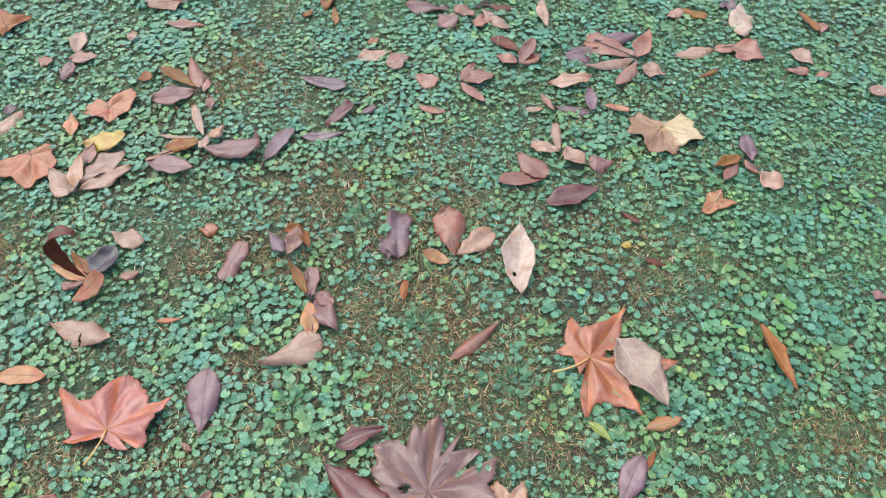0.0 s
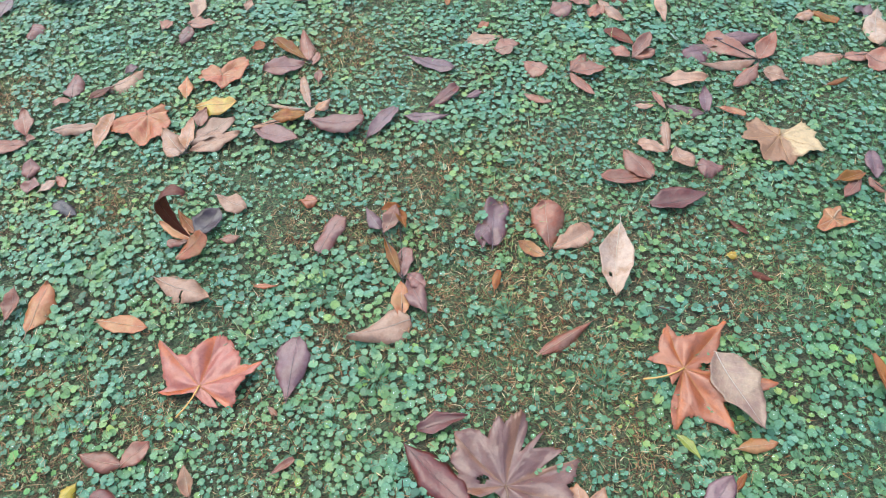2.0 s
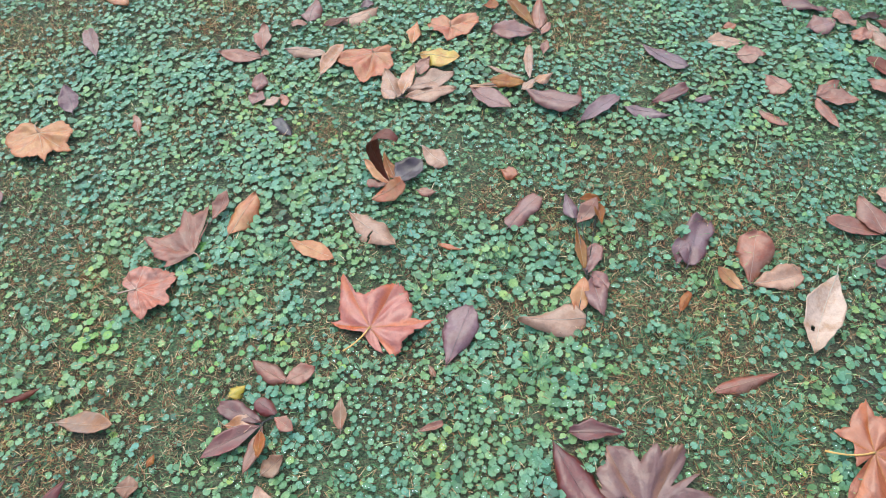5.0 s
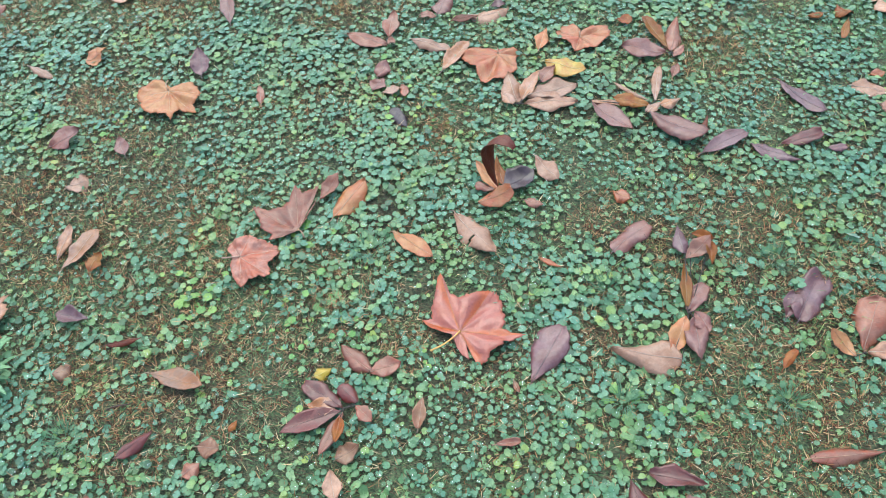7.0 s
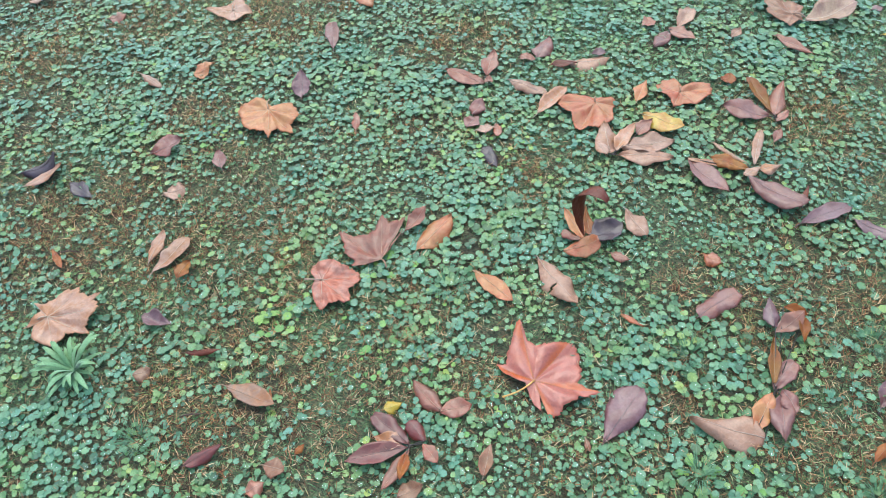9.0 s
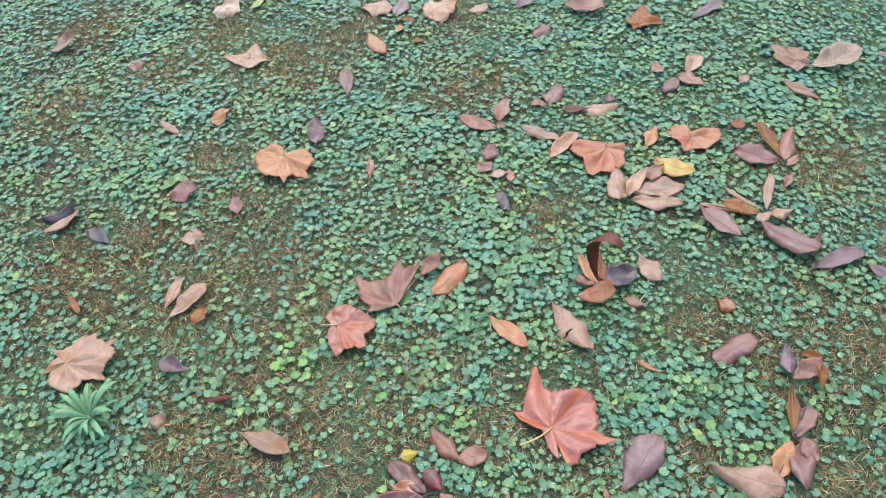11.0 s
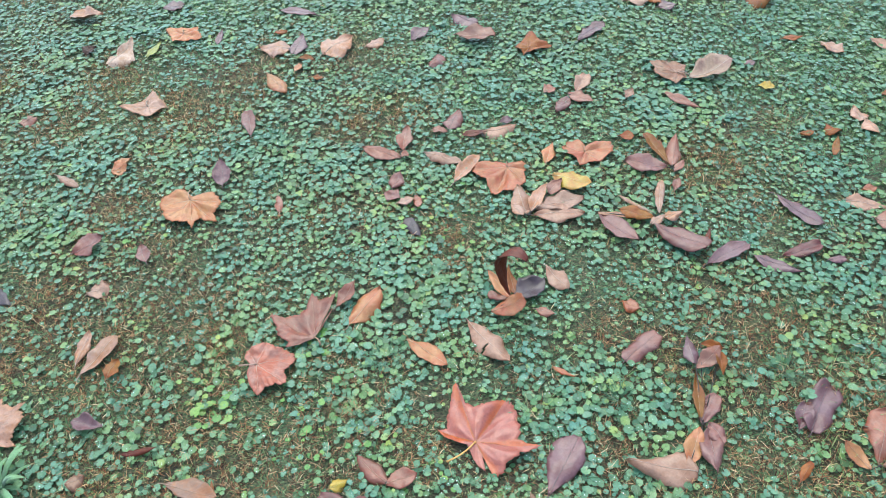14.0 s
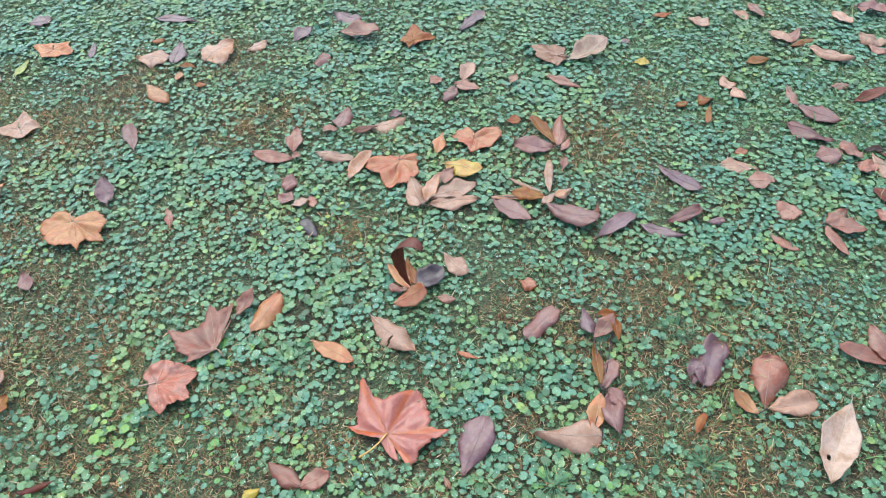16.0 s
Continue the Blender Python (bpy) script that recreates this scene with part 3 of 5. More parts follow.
def weed_rosette(x, y, size):
    """A rosette of long narrow light green leaves."""
    ob = thing("weed_rosette", x, y, lie(x, y) - 0.002)
    for k in range(26):
        turn, long_ = k * 137.5 + rng.uniform(-14, 14), size * rng.uniform(0.6, 1.2)
        c, s = math.cos(radians(turn)), math.sin(radians(turn))
        verts, uv, faces = [], [], []
        nu = 14
        for i in range(nu + 1):
            u = i / nu
            w = long_ * 0.060 * math.sin(math.pi * u ** 1.1) ** 0.8 * (1.08 if i % 3 == 1 else 0.92) + 0.0012
            zz = 0.004 + 0.030 * math.sin(2.0 * u) * (0.5 + 0.05 * k)
            for v in (-1, 0, 1):
                verts.append((c * long_ * u - s * w * v, s * long_ * u + c * w * v, zz + 0.004 * abs(v)))
                uv.append((u, 0.5 + 0.5 * v))
        for i in range(nu):
            for j in range(2):
                a = i * 3 + j
                faces.append((a, a + 3, a + 4, a + 1))
        sheet("leaf", verts, faces, WEED, ob, uv, 0.0005)
    return tagged(ob, "light green weed rosette with long narrow leaves", "weed")


def mushroom(x, y, size):
    """A small flat mushroom."""
    z = lie(x, y)
    ob = thing("mushroom", x, y, z - 0.002)
    verts, faces = [], []
    profile = [(0.0, 0.0275), (0.35, 0.0278), (0.7, 0.0285), (0.92, 0.0285), (1.0, 0.025), (0.9, 0.023), (0.5, 0.026), (0.15, 0.027)]
    sides = 24
    for rad, h in profile:
        for k in range(sides):
            a = 2 * math.pi * k / sides
            rr = max(rad, 0.001) * size * (1 + 0.03 * math.sin(3 * a))
            verts.append((rr * math.cos(a), rr * math.sin(a), h))
    for i in range(len(profile) - 1):
        for k in range(sides):
            j = (k + 1) % sides
            faces.append((i * sides + k, (i + 1) * sides + k, (i + 1) * sides + j, i * sides + j))
    mesh_object("cap", verts, faces, LEAF["tanrose"], ob, uv=[(0.03, 0.5)] * len(verts))
    tube("stem", [(0, 0, 0), (0.001, 0, 0.015), (0, 0, 0.028)], [0.005, 0.004, 0.0045], STALK["cream"], ob, 8)
    return tagged(ob, "small round flat tan mushroom in the grass", "mushroom")


# corners of the stretch of lawn that the path overlooks, in order round it
STRETCH = [(-1.75, 0.0), (0.85, -0.2), (2.2, 1.2), (1.3, 2.85), (0.3, 3.05), (-3.25, 2.1), (-2.85, 1.35)]


# ---- ground ------------------------------------------------------------
def ground_sheet():
    """One sheet, fine where the camera passes and coarse out to the horizon."""
    def axis(lo, hi, n):
        near = np.linspace(lo, hi, n)
        out = np.array([0.3, 0.8, 2.0, 5.0, 12.0, 30.0, 80.0, 200.0])
        return np.concatenate([lo - out[::-1], near, hi + out])
    xs, ys = axis(-3.6, 2.6, 210), axis(-0.8, 3.6, 150)
    verts = [(x, y, lie(x, y) if -4 < x < 3 and -1.2 < y < 4 else 0.0) for y in ys for x in xs]
    n = len(xs)
    faces = [(j * n + i, j * n + i + 1, (j + 1) * n + i + 1, (j + 1) * n + i) for j in range(len(ys) - 1) for i in range(n - 1)]
    ob = mesh_object("ground", verts, faces, SOIL)
    ob.data.materials.append(BEYOND)
    for face in ob.data.polygons:   # the lawn goes on beyond the stretch that is overlooked
        x, y, _ = face.center
        face.material_index = 0 if -3.3 < x < 2.3 and -0.3 < y < 3.2 and all((by - ay) * (x - ax) - (bx - ax) * (y - ay) < 0.05 for (ax, ay), (bx, by) in zip(STRETCH, STRETCH[1:] + STRETCH[:1])) else 1
    return tagged(ob, "brown soil and moss under a clover lawn", "ground", kind="structure")


ground_sheet()

# ---- fallen leaves, compound leaves, lobed leaves ------------------------
lobed_leaf(-0.542, 0.718, "red", [(-52, 0.083), (7, 0.135), (68, 0.116), (120, 0.142), (171, 0.087)], (-132, 0.076), bays=[(-173, 0.057), (-144, 0.019), (-77, 0.048), (-61, 0.068), (-54, 0.032), (-38, 0.088), (-27, 0.079), (-3, 0.099), (10, 0.107), (17, 0.09), (42, 0.105), (61, 0.12), (87, 0.088), (103, 0.078), (116, 0.096), (138, 0.095), (162, 0.071)])
lobed_leaf(0.418, 0.480, "orange", [(-123, 0.139), (-80, 0.158), (-31, 0.176), (29, 0.155), (85, 0.101), (146, 0.075)], (179, 0.089), hole=(-12, 0.049), bays=[(-145, 0.05), (-141, 0.018), (-134, 0.079), (-128, 0.121), (-114, 0.102), (-101, 0.1), (-87, 0.121), (-68, 0.098), (-39, 0.147), (-25, 0.135), (-11, 0.094), (11, 0.085), (27, 0.126), (41, 0.097), (59, 0.075), (75, 0.073), (108, 0.073), (122, 0.059), (150, 0.037)])
lobed_leaf(-0.005, 0.352, "brown", [(-34, 0.131), (4, 0.149), (59, 0.149), (118, 0.136), (165, 0.094)], (-108, 0.048), hole=(144, 0.048), bays=[(-169, 0.053), (-168, 0.024), (-102, 0.028), (-70, 0.063), (-41, 0.086), (-16, 0.112), (-12, 0.124), (-3, 0.136), (11, 0.075), (13, 0.085), (15, 0.13), (36, 0.089), (38, 0.134), (49, 0.072), (51, 0.124), (63, 0.138), (73, 0.115), (79, 0.131), (85, 0.112), (93, 0.097), (100, 0.122), (126, 0.112), (137, 0.116), (145, 0.092), (171, 0.075)])
lobed_leaf(0.952, 1.014, "halfyellow", [(-146, 0.097), (-104, 0.099), (-51, 0.115), (22, 0.093), (105, 0.08), (169, 0.1)], (58, 0.022), bays=[(-176, 0.067), (-127, 0.095), (-115, 0.083), (-86, 0.077), (-65, 0.084), (-25, 0.084), (2, 0.095), (26, 0.041), (58, 0.02), (102, 0.048), (122, 0.089), (149, 0.081)])
lobed_leaf(-0.967, 0.894, "rosebrown", [(-145, 0.071), (86, 0.13), (112, 0.121), (162, 0.136)], (-40, 0.028), bays=[(-173, 0.087), (-156, 0.061), (-139, 0.035), (77, 0.051), (81, 0.105), (85, 0.02), (91, 0.116), (101, 0.099), (124, 0.085), (136, 0.085), (155, 0.103), (172, 0.103)])
lobed_leaf(-1.075, 0.798, "pinkish", [(-65, 0.082), (-22, 0.097), (30, 0.092), (90, 0.061), (138, 0.055)], (-163, 0.04), crumple=2.2, bays=[(-169, 0.015), (-114, 0.03), (-79, 0.06), (-50, 0.073), (-32, 0.08), (-2, 0.069), (6, 0.081), (42, 0.074), (64, 0.058), (110, 0.052), (161, 0.039)])
lobed_leaf(-1.476, 1.265, "tanorange", [(-159, 0.087), (-108, 0.09), (-61, 0.112), (-30, 0.129), (7, 0.09)], (114, 0.038), bays=[(-178, 0.076), (-140, 0.078), (-83, 0.091), (-68, 0.09), (-56, 0.087), (-44, 0.078), (-35, 0.098), (-21, 0.094), (-8, 0.094), (35, 0.065), (51, 0.037), (86, 0.015), (114, 0.019), (133, 0.045), (152, 0.057)])
lobed_leaf(-1.629, 0.501, "tan", [(-132, 0.058), (-44, 0.083), (-1, 0.118), (29, 0.117), (77, 0.093), (160, 0.059)], (-141, 0.019), bays=[(-128, 0.012), (-119, 0.031), (-89, 0.056), (-60, 0.072), (-26, 0.079), (-17, 0.072), (-6, 0.082), (4, 0.1), (16, 0.102), (42, 0.109), (46, 0.124), (51, 0.095), (66, 0.085), (86, 0.077), (99, 0.081), (115, 0.05), (143, 0.037), (162, 0.027)])
lobed_leaf(-0.624, 1.576, "roseorange", [(-161, 0.104), (-97, 0.121), (-40, 0.08), (14, 0.057), (50, 0.051), (148, 0.045)], (102, 0.019), bays=[(-143, 0.096), (-129, 0.081), (-87, 0.096), (-74, 0.104), (-59, 0.092), (-20, 0.055), (54, 0.03), (108, 0.014), (174, 0.07)])
lobed_leaf(-0.413, 1.687, "roseorange", [(-97, 0.061), (-35, 0.061), (41, 0.09), (163, 0.072)], (98, 0.02), bays=[(-164, 0.057), (-124, 0.037), (-68, 0.043), (13, 0.083), (62, 0.06), (90, 0.025), (120, 0.055)])
lobed_leaf(-0.158, 2.133, "rosetan", [(-169, 0.076), (-92, 0.058), (-23, 0.039), (64, 0.06), (116, 0.086), (154, 0.1)], (-14, 0.036))
lobed_leaf(-1.816, 1.641, "tan", [(-161, 0.087), (-54, 0.061), (19, 0.062), (109, 0.091)], (120, 0.03))
lobed_leaf(0.925, 0.736, "tanorange", [(-169, 0.049), (-147, 0.048), (-70, 0.029), (-22, 0.057), (39, 0.046), (90, 0.035)], (28, 0.034))
lobed_leaf(-1.898, 2.059, "tanorange", [(-102, 0.062), (-12, 0.085), (60, 0.059), (168, 0.085)], (113, 0.02))
lobed_leaf(-0.655, 2.194, "rust", [(-166, 0.049), (-109, 0.039), (20, 0.08), (100, 0.089)], (-103, 0.059))
node = compound_leaf(0.266, 0.840, "three rose-brown leaflets on a short stalk lying on clover")
leaflet(node, -0.001, 0.004, 75, 0.129, 0.078, "rose", curl=25, form="spoon")
leaflet(node, 0.005, 0.002, 15, 0.112, 0.055, "tanrose", fold=0.25, form="blunt")
leaflet(node, -0.019, -0.013, 141, 0.073, 0.038, "tanorange", curl=40)
node = compound_leaf(0.526, 1.402, "three pale rose leaflets spread from one node on clover")
leaflet(node, 0.005, 0.003, 39, 0.094, 0.037, "rose")
leaflet(node, 0.006, 0.000, -12, 0.099, 0.059, "rose")
leaflet(node, 0.002, -0.009, -73, 0.107, 0.040, "rose")
node = compound_leaf(-0.079, 0.862, "withered compound leaf with tan, rust and mauve leaflets on clover")
leaflet(node, -0.009, -0.113, -178, 0.144, 0.076, "tanrose", fold=0.05, form="wedge")
leaflet(node, -0.028, -0.108, 78, 0.098, 0.041, "tanorange", fold=0.15)
leaflet(node, -0.004, -0.002, 67, 0.082, 0.041, "mauverose")
leaflet(node, 0.011, 0.004, -58, 0.057, 0.040, "mauverose")
leaflet(node, 0.011, -0.015, -81, 0.099, 0.052, "mauverose")
leaflet(node, -0.007, 0.009, 95, 0.117, 0.025, "tanrust", fold=0.3)
leaflet(node, -0.016, 0.129, 52, 0.080, 0.041, "rose", curl=35)
leaflet(node, -0.007, 0.199, -8, 0.050, 0.024, "rust", fold=0.4)
leaflet(node, 0.035, 0.184, -89, 0.078, 0.026, "rust", fold=0.4, curl=30)
leaflet(node, -0.019, 0.141, 106, 0.074, 0.038, "mauve")
node = compound_leaf(-0.527, 1.108, "withered compound leaf with one dark upward-curled leaflet on clover")
leaflet(node, -0.009, 0.005, 138, 0.094, 0.037, "tanorange", curl=25, fold=0.2)
leaflet(node, 0.002, 0.018, 114, 0.081, 0.031, "tanrust", curl=30, fold=0.2)
leaflet(node, -0.009, 0.005, 155, 0.051, 0.041, "darkrust", curl=160, length=0.235, pitch=70, fold=0.10, form="blunt")
leaflet(node, 0.000, 0.002, 47, 0.098, 0.065, "darkmauve", fold=0.1)
leaflet(node, -0.016, -0.004, 173, 0.049, 0.027, "rosebrown")
leaflet(node, -0.046, -0.051, 30, 0.087, 0.057, "roseorange", curl=30)
node = compound_leaf(1.057, 1.301, "cluster of rose and mauve leaflets piled on clover")
leaflet(node, -0.098, 0.085, -178, 0.097, 0.081, "mauve")
leaflet(node, 0.000, 0.005, 128, 0.162, 0.079, "rose", fold=0.12)
leaflet(node, -0.013, -0.003, 172, 0.166, 0.044, "tanrose")
leaflet(node, -0.010, -0.016, -148, 0.139, 0.046, "rose")
leaflet(node, -0.001, -0.003, 40, 0.108, 0.055, "rose", curl=35)
leaflet(node, -0.017, -0.052, -48, 0.072, 0.056, "tanrose")
leaflet(node, -0.081, 0.114, -10, 0.140, 0.052, "mauve")
node = compound_leaf(1.291, 1.242, "three rose-brown leaflets in a row on clover")
leaflet(node, -0.002, 0.001, 169, 0.124, 0.064, "tanrose")
leaflet(node, -0.005, -0.003, -10, 0.088, 0.050, "rose")
leaflet(node, 0.060, -0.014, -63, 0.100, 0.097, "rose")
node = compound_leaf(1.073, 0.835, "brown leaflets with one mauve leaflet on grassy clover")
leaflet(node, 0.025, -0.019, 63, 0.100, 0.048, "mauve")
leaflet(node, 0.004, 0.005, -175, 0.099, 0.038, "tanrust", fold=0.3)
leaflet(node, -0.011, -0.006, -150, 0.092, 0.031, "rosebrown")
leaflet(node, 0.005, -0.013, -81, 0.054, 0.030, "rose")
leaflet(node, 0.014, -0.062, -74, 0.070, 0.070, "tanrose")
node = compound_leaf(0.588, 0.986, "withered rose-brown leaflets on grassy clover")
leaflet(node, -0.007, -0.007, 164, 0.124, 0.049, "rosebrown", fold=0.2)
leaflet(node, -0.006, -0.006, 106, 0.109, 0.082, "rose", fold=0.15)
node = compound_leaf(0.663, 1.048, "small group of pinkish tan leaflets on clover")
leaflet(node, -0.004, 0.002, 138, 0.079, 0.046, "tanrose")
leaflet(node, -0.001, 0.005, 70, 0.106, 0.031, "tanrose")
leaflet(node, 0.020, 0.010, -97, 0.102, 0.054, "tanrose", curl=30)
node = compound_leaf(0.718, 1.404, "two folded rose leaflets with a dark rust leaflet on clover")
leaflet(node, 0.029, 0.050, 122, 0.103, 0.037, "darkrust")
leaflet(node, 0.000, 0.000, 9, 0.077, 0.050, "rose")
leaflet(node, -0.003, -0.004, 42, 0.122, 0.046, "rose", fold=0.2)
leaflet(node, -0.006, 0.003, 130, 0.068, 0.050, "rose")
node = compound_leaf(0.823, 1.156, "v-shaped pair of mauve leaflets under a tan leaflet")
leaflet(node, -0.010, -0.005, 144, 0.102, 0.047, "mauve")
leaflet(node, -0.002, -0.004, 66, 0.111, 0.038, "mauve")
node = compound_leaf(-0.534, 1.399, "bunch of tan and pinkish leaflets joined at one node")
leaflet(node, -0.005, 0.005, 116, 0.103, 0.062, "tan", curl=20)
leaflet(node, 0.003, 0.016, 76, 0.116, 0.040, "tan", fold=0.2)
leaflet(node, 0.016, 0.028, 30, 0.145, 0.072, "tanrose", fold=0.1)
leaflet(node, 0.013, -0.002, 15, 0.140, 0.065, "tanrose", fold=0.15)
leaflet(node, -0.014, -0.010, 133, 0.060, 0.034, "tan")
leaflet(node, 0.043, 0.087, 65, 0.066, 0.043, "rose")
node = compound_leaf(-0.159, 1.663, "four brown leaflets spread from one node on clover")
leaflet(node, -0.011, 0.015, 122, 0.143, 0.038, "tanrust", fold=0.2)
leaflet(node, -0.005, 0.010, 88, 0.123, 0.053, "rose", curl=20)
leaflet(node, -0.019, -0.003, -178, 0.121, 0.070, "mauverose")
leaflet(node, 0.001, -0.018, 63, 0.060, 0.023, "rose")
node = compound_leaf(-0.201, 1.448, "withered compound leaf with tan and mauve leaflets on clover")
leaflet(node, -0.040, -0.003, -176, 0.111, 0.017, "tan")
leaflet(node, -0.151, -0.006, -41, 0.150, 0.060, "mauverose", fold=0.12)
leaflet(node, -0.003, 0.000, 171, 0.097, 0.053, "tanrust", fold=0.3)
leaflet(node, -0.006, 0.017, 154, 0.113, 0.013, "tan")
leaflet(node, 0.009, 0.018, 91, 0.119, 0.025, "tan")
leaflet(node, -0.003, -0.026, -26, 0.153, 0.078, "mauverose")
leaflet(node, -0.012, -0.031, 49, 0.055, 0.028, "tan")
leaflet(node, 0.021, 0.001, 31, 0.058, 0.036, "tan")
node = compound_leaf(-0.948, 1.586, "two rose leaflets on a stalk on clover")
leaflet(node, 0.008, -0.023, 174, 0.125, 0.061, "rose")
leaflet(node, 0.004, 0.009, 97, 0.114, 0.048, "rose", fold=0.2)
leaflet(node, 0.006, -0.019, 28, 0.024, 0.030, "rose")
node = compound_leaf(-0.489, 1.957, "three small pale rose leaflets on clover")
leaflet(node, -0.001, -0.015, -109, 0.093, 0.050, "mauverose")
leaflet(node, -0.008, 0.007, -21, 0.093, 0.048, "rose")
leaflet(node, 0.020, 0.015, 77, 0.099, 0.048, "tanrose")
node = compound_leaf(-0.731, 0.503, "glossy dark mauve-brown compound leaf lying on thatch")
leaflet(node, -0.017, -0.001, -171, 0.061, 0.039, "tan")
leaflet(node, -0.002, 0.000, 161, 0.101, 0.040, "darkrose", fold=0.12)
leaflet(node, -0.002, -0.006, -147, 0.128, 0.042, "darkrose", fold=0.12)
leaflet(node, 0.001, -0.008, -102, 0.098, 0.028, "rosebrown", fold=0.15)
leaflet(node, 0.000, -0.020, -79, 0.064, 0.025, "rust", fold=0.4, curl=40)
leaflet(node, 0.025, 0.016, 149, 0.054, 0.034, "darkrose")
leaflet(node, 0.023, 0.008, -31, 0.049, 0.029, "rosebrown")
node = compound_leaf(-0.700, 0.594, "pair of joined rose-brown leaflets on clover")
leaflet(node, 0.004, -0.004, 152, 0.094, 0.042, "rosebrown", fold=0.1)
leaflet(node, -0.003, -0.006, 33, 0.069, 0.043, "rosebrown")
node = compound_leaf(0.397, 2.000, "two pale tan leaflets joined on clover")
leaflet(node, -0.002, -0.006, 112, 0.070, 0.060, "tan")
leaflet(node, 0.000, 0.000, -69, 0.073, 0.050, "tan")
node = compound_leaf(-1.459, 2.026, "tan and mauve leaflets lying together on clover")
leaflet(node, -0.014, 0.011, -175, 0.117, 0.089, "tan")
leaflet(node, 0.008, -0.020, 93, 0.116, 0.064, "mauve")
node = compound_leaf(-0.142, 0.491, "two dark mauve-brown leaflets joined by a black stalk")
leaflet(node, 0.006, 0.014, -1, 0.105, 0.044, "darkrose", fold=0.15)
leaflet(node, -0.025, -0.006, -60, 0.185, 0.067, "darkrose", fold=0.12)
fallen_leaf(0.449, 0.867, -116, 0.212, 0.077, "cream", hole=1, form="lance")
fallen_leaf(0.151, 0.595, 18, 0.143, 0.038, "rosebrown", form="diamond")
fallen_leaf(-0.377, 0.639, 73, 0.148, 0.076, "mauve", fold=0.05, form="spoon")
fallen_leaf(-0.250, 0.985, 52, 0.113, 0.051, "mauverose", form="block")
fallen_leaf(-0.269, 1.153, -16, 0.046, 0.042, "orange")
fallen_leaf(-0.407, 0.938, -16, 0.053, 0.015, "orange")
fallen_leaf(0.541, 0.901, -4, 0.147, 0.066, "darkrose")
fallen_leaf(0.706, 0.985, -23, 0.066, 0.072, "mauverose")
fallen_leaf(0.142, 0.891, 68, 0.135, 0.062, "mauve", form="block")
fallen_leaf(0.117, 0.891, 74, 0.069, 0.036, "mauve")
fallen_leaf(0.107, 0.769, 61, 0.053, 0.019, "rust")
fallen_leaf(0.490, 0.491, -86, 0.176, 0.088, "palerose", fold=0.04, lift=0.020, form="egg", stem=0.15)
fallen_leaf(0.344, 0.356, -69, 0.060, 0.022, "yellowgreen")
fallen_leaf(0.440, 0.301, -8, 0.082, 0.031, "tanorange")
fallen_leaf(0.318, 0.192, 36, 0.109, 0.052, "mauve")
fallen_leaf(0.400, 0.229, 36, 0.043, 0.014, "rust")
lobed_leaf(0.114, 0.258, "tan", [(36, 0.069), (82, 0.063), (129, 0.066)], (-114, 0.02), bays=[(-119, 0.025), (-13, 0.04), (56, 0.037), (113, 0.052)])
fallen_leaf(0.799, 0.405, -101, 0.175, 0.035, "rust", fold=0.5)
fallen_leaf(0.672, 0.658, -44, 0.053, 0.024, "darkrust")
fallen_leaf(0.697, 0.806, -64, 0.058, 0.021, "darkrust")
fallen_leaf(0.639, 0.712, -7, 0.023, 0.020, "yellow")
fallen_leaf(0.861, 1.160, -48, 0.071, 0.028, "roseorange")
fallen_leaf(0.753, 1.296, -12, 0.134, 0.058, "tanrose")
fallen_leaf(0.715, 1.262, -91, 0.081, 0.023, "rose")
fallen_leaf(0.646, 1.228, -18, 0.051, 0.019, "tan")
fallen_leaf(1.503, 1.400, -124, 0.182, 0.083, "cream")
fallen_leaf(1.446, 1.425, -67, 0.053, 0.065, "mauve")
fallen_leaf(1.249, 1.432, 8, 0.062, 0.038, "tan")
fallen_leaf(1.313, 1.449, -53, 0.083, 0.048, "tanrust")
fallen_leaf(1.640, 1.289, -102, 0.117, 0.027, "rust")
fallen_leaf(1.640, 1.217, -45, 0.045, 0.054, "rose")
fallen_leaf(1.488, 1.139, -78, 0.084, 0.055, "tanrose")
fallen_leaf(1.421, 1.077, -27, 0.064, 0.041, "rose")
fallen_leaf(1.480, 1.018, -10, 0.045, 0.028, "rose")
fallen_leaf(1.170, 1.150, 3, 0.071, 0.018, "tanrust")
fallen_leaf(0.736, 1.700, -80, 0.138, 0.053, "tanrose")
fallen_leaf(0.758, 1.704, -27, 0.096, 0.042, "darkrust")
fallen_leaf(0.922, 1.653, -110, 0.146, 0.039, "tanrose")
fallen_leaf(0.378, 1.355, -40, 0.081, 0.033, "rose")
fallen_leaf(1.086, 0.375, -66, 0.030, 0.031, "mauverose")
fallen_leaf(-0.752, 0.941, -25, 0.122, 0.050, "tanorange")
fallen_leaf(-0.902, 0.953, 69, 0.129, 0.066, "tanorange")
fallen_leaf(-0.951, 0.998, 67, 0.083, 0.042, "rose", curl=40)
fallen_leaf(-0.625, 1.026, -40, 0.160, 0.064, "tanrose", hole=2)
fallen_leaf(-0.464, 1.229, -45, 0.094, 0.053, "tanrose")
fallen_leaf(-0.469, 1.093, -8, 0.050, 0.029, "rose")
fallen_leaf(-0.813, 0.557, 40, 0.039, 0.030, "yellow")
fallen_leaf(-1.427, 0.581, 0, 0.083, 0.041, "mauve")
fallen_leaf(-1.279, 0.531, 17, 0.091, 0.018, "darkrust", curl=30)
fallen_leaf(-1.361, 0.447, 41, 0.041, 0.042, "rosetan")
fallen_leaf(-1.152, 0.492, -4, 0.134, 0.048, "tanrosebrown", curl=20)
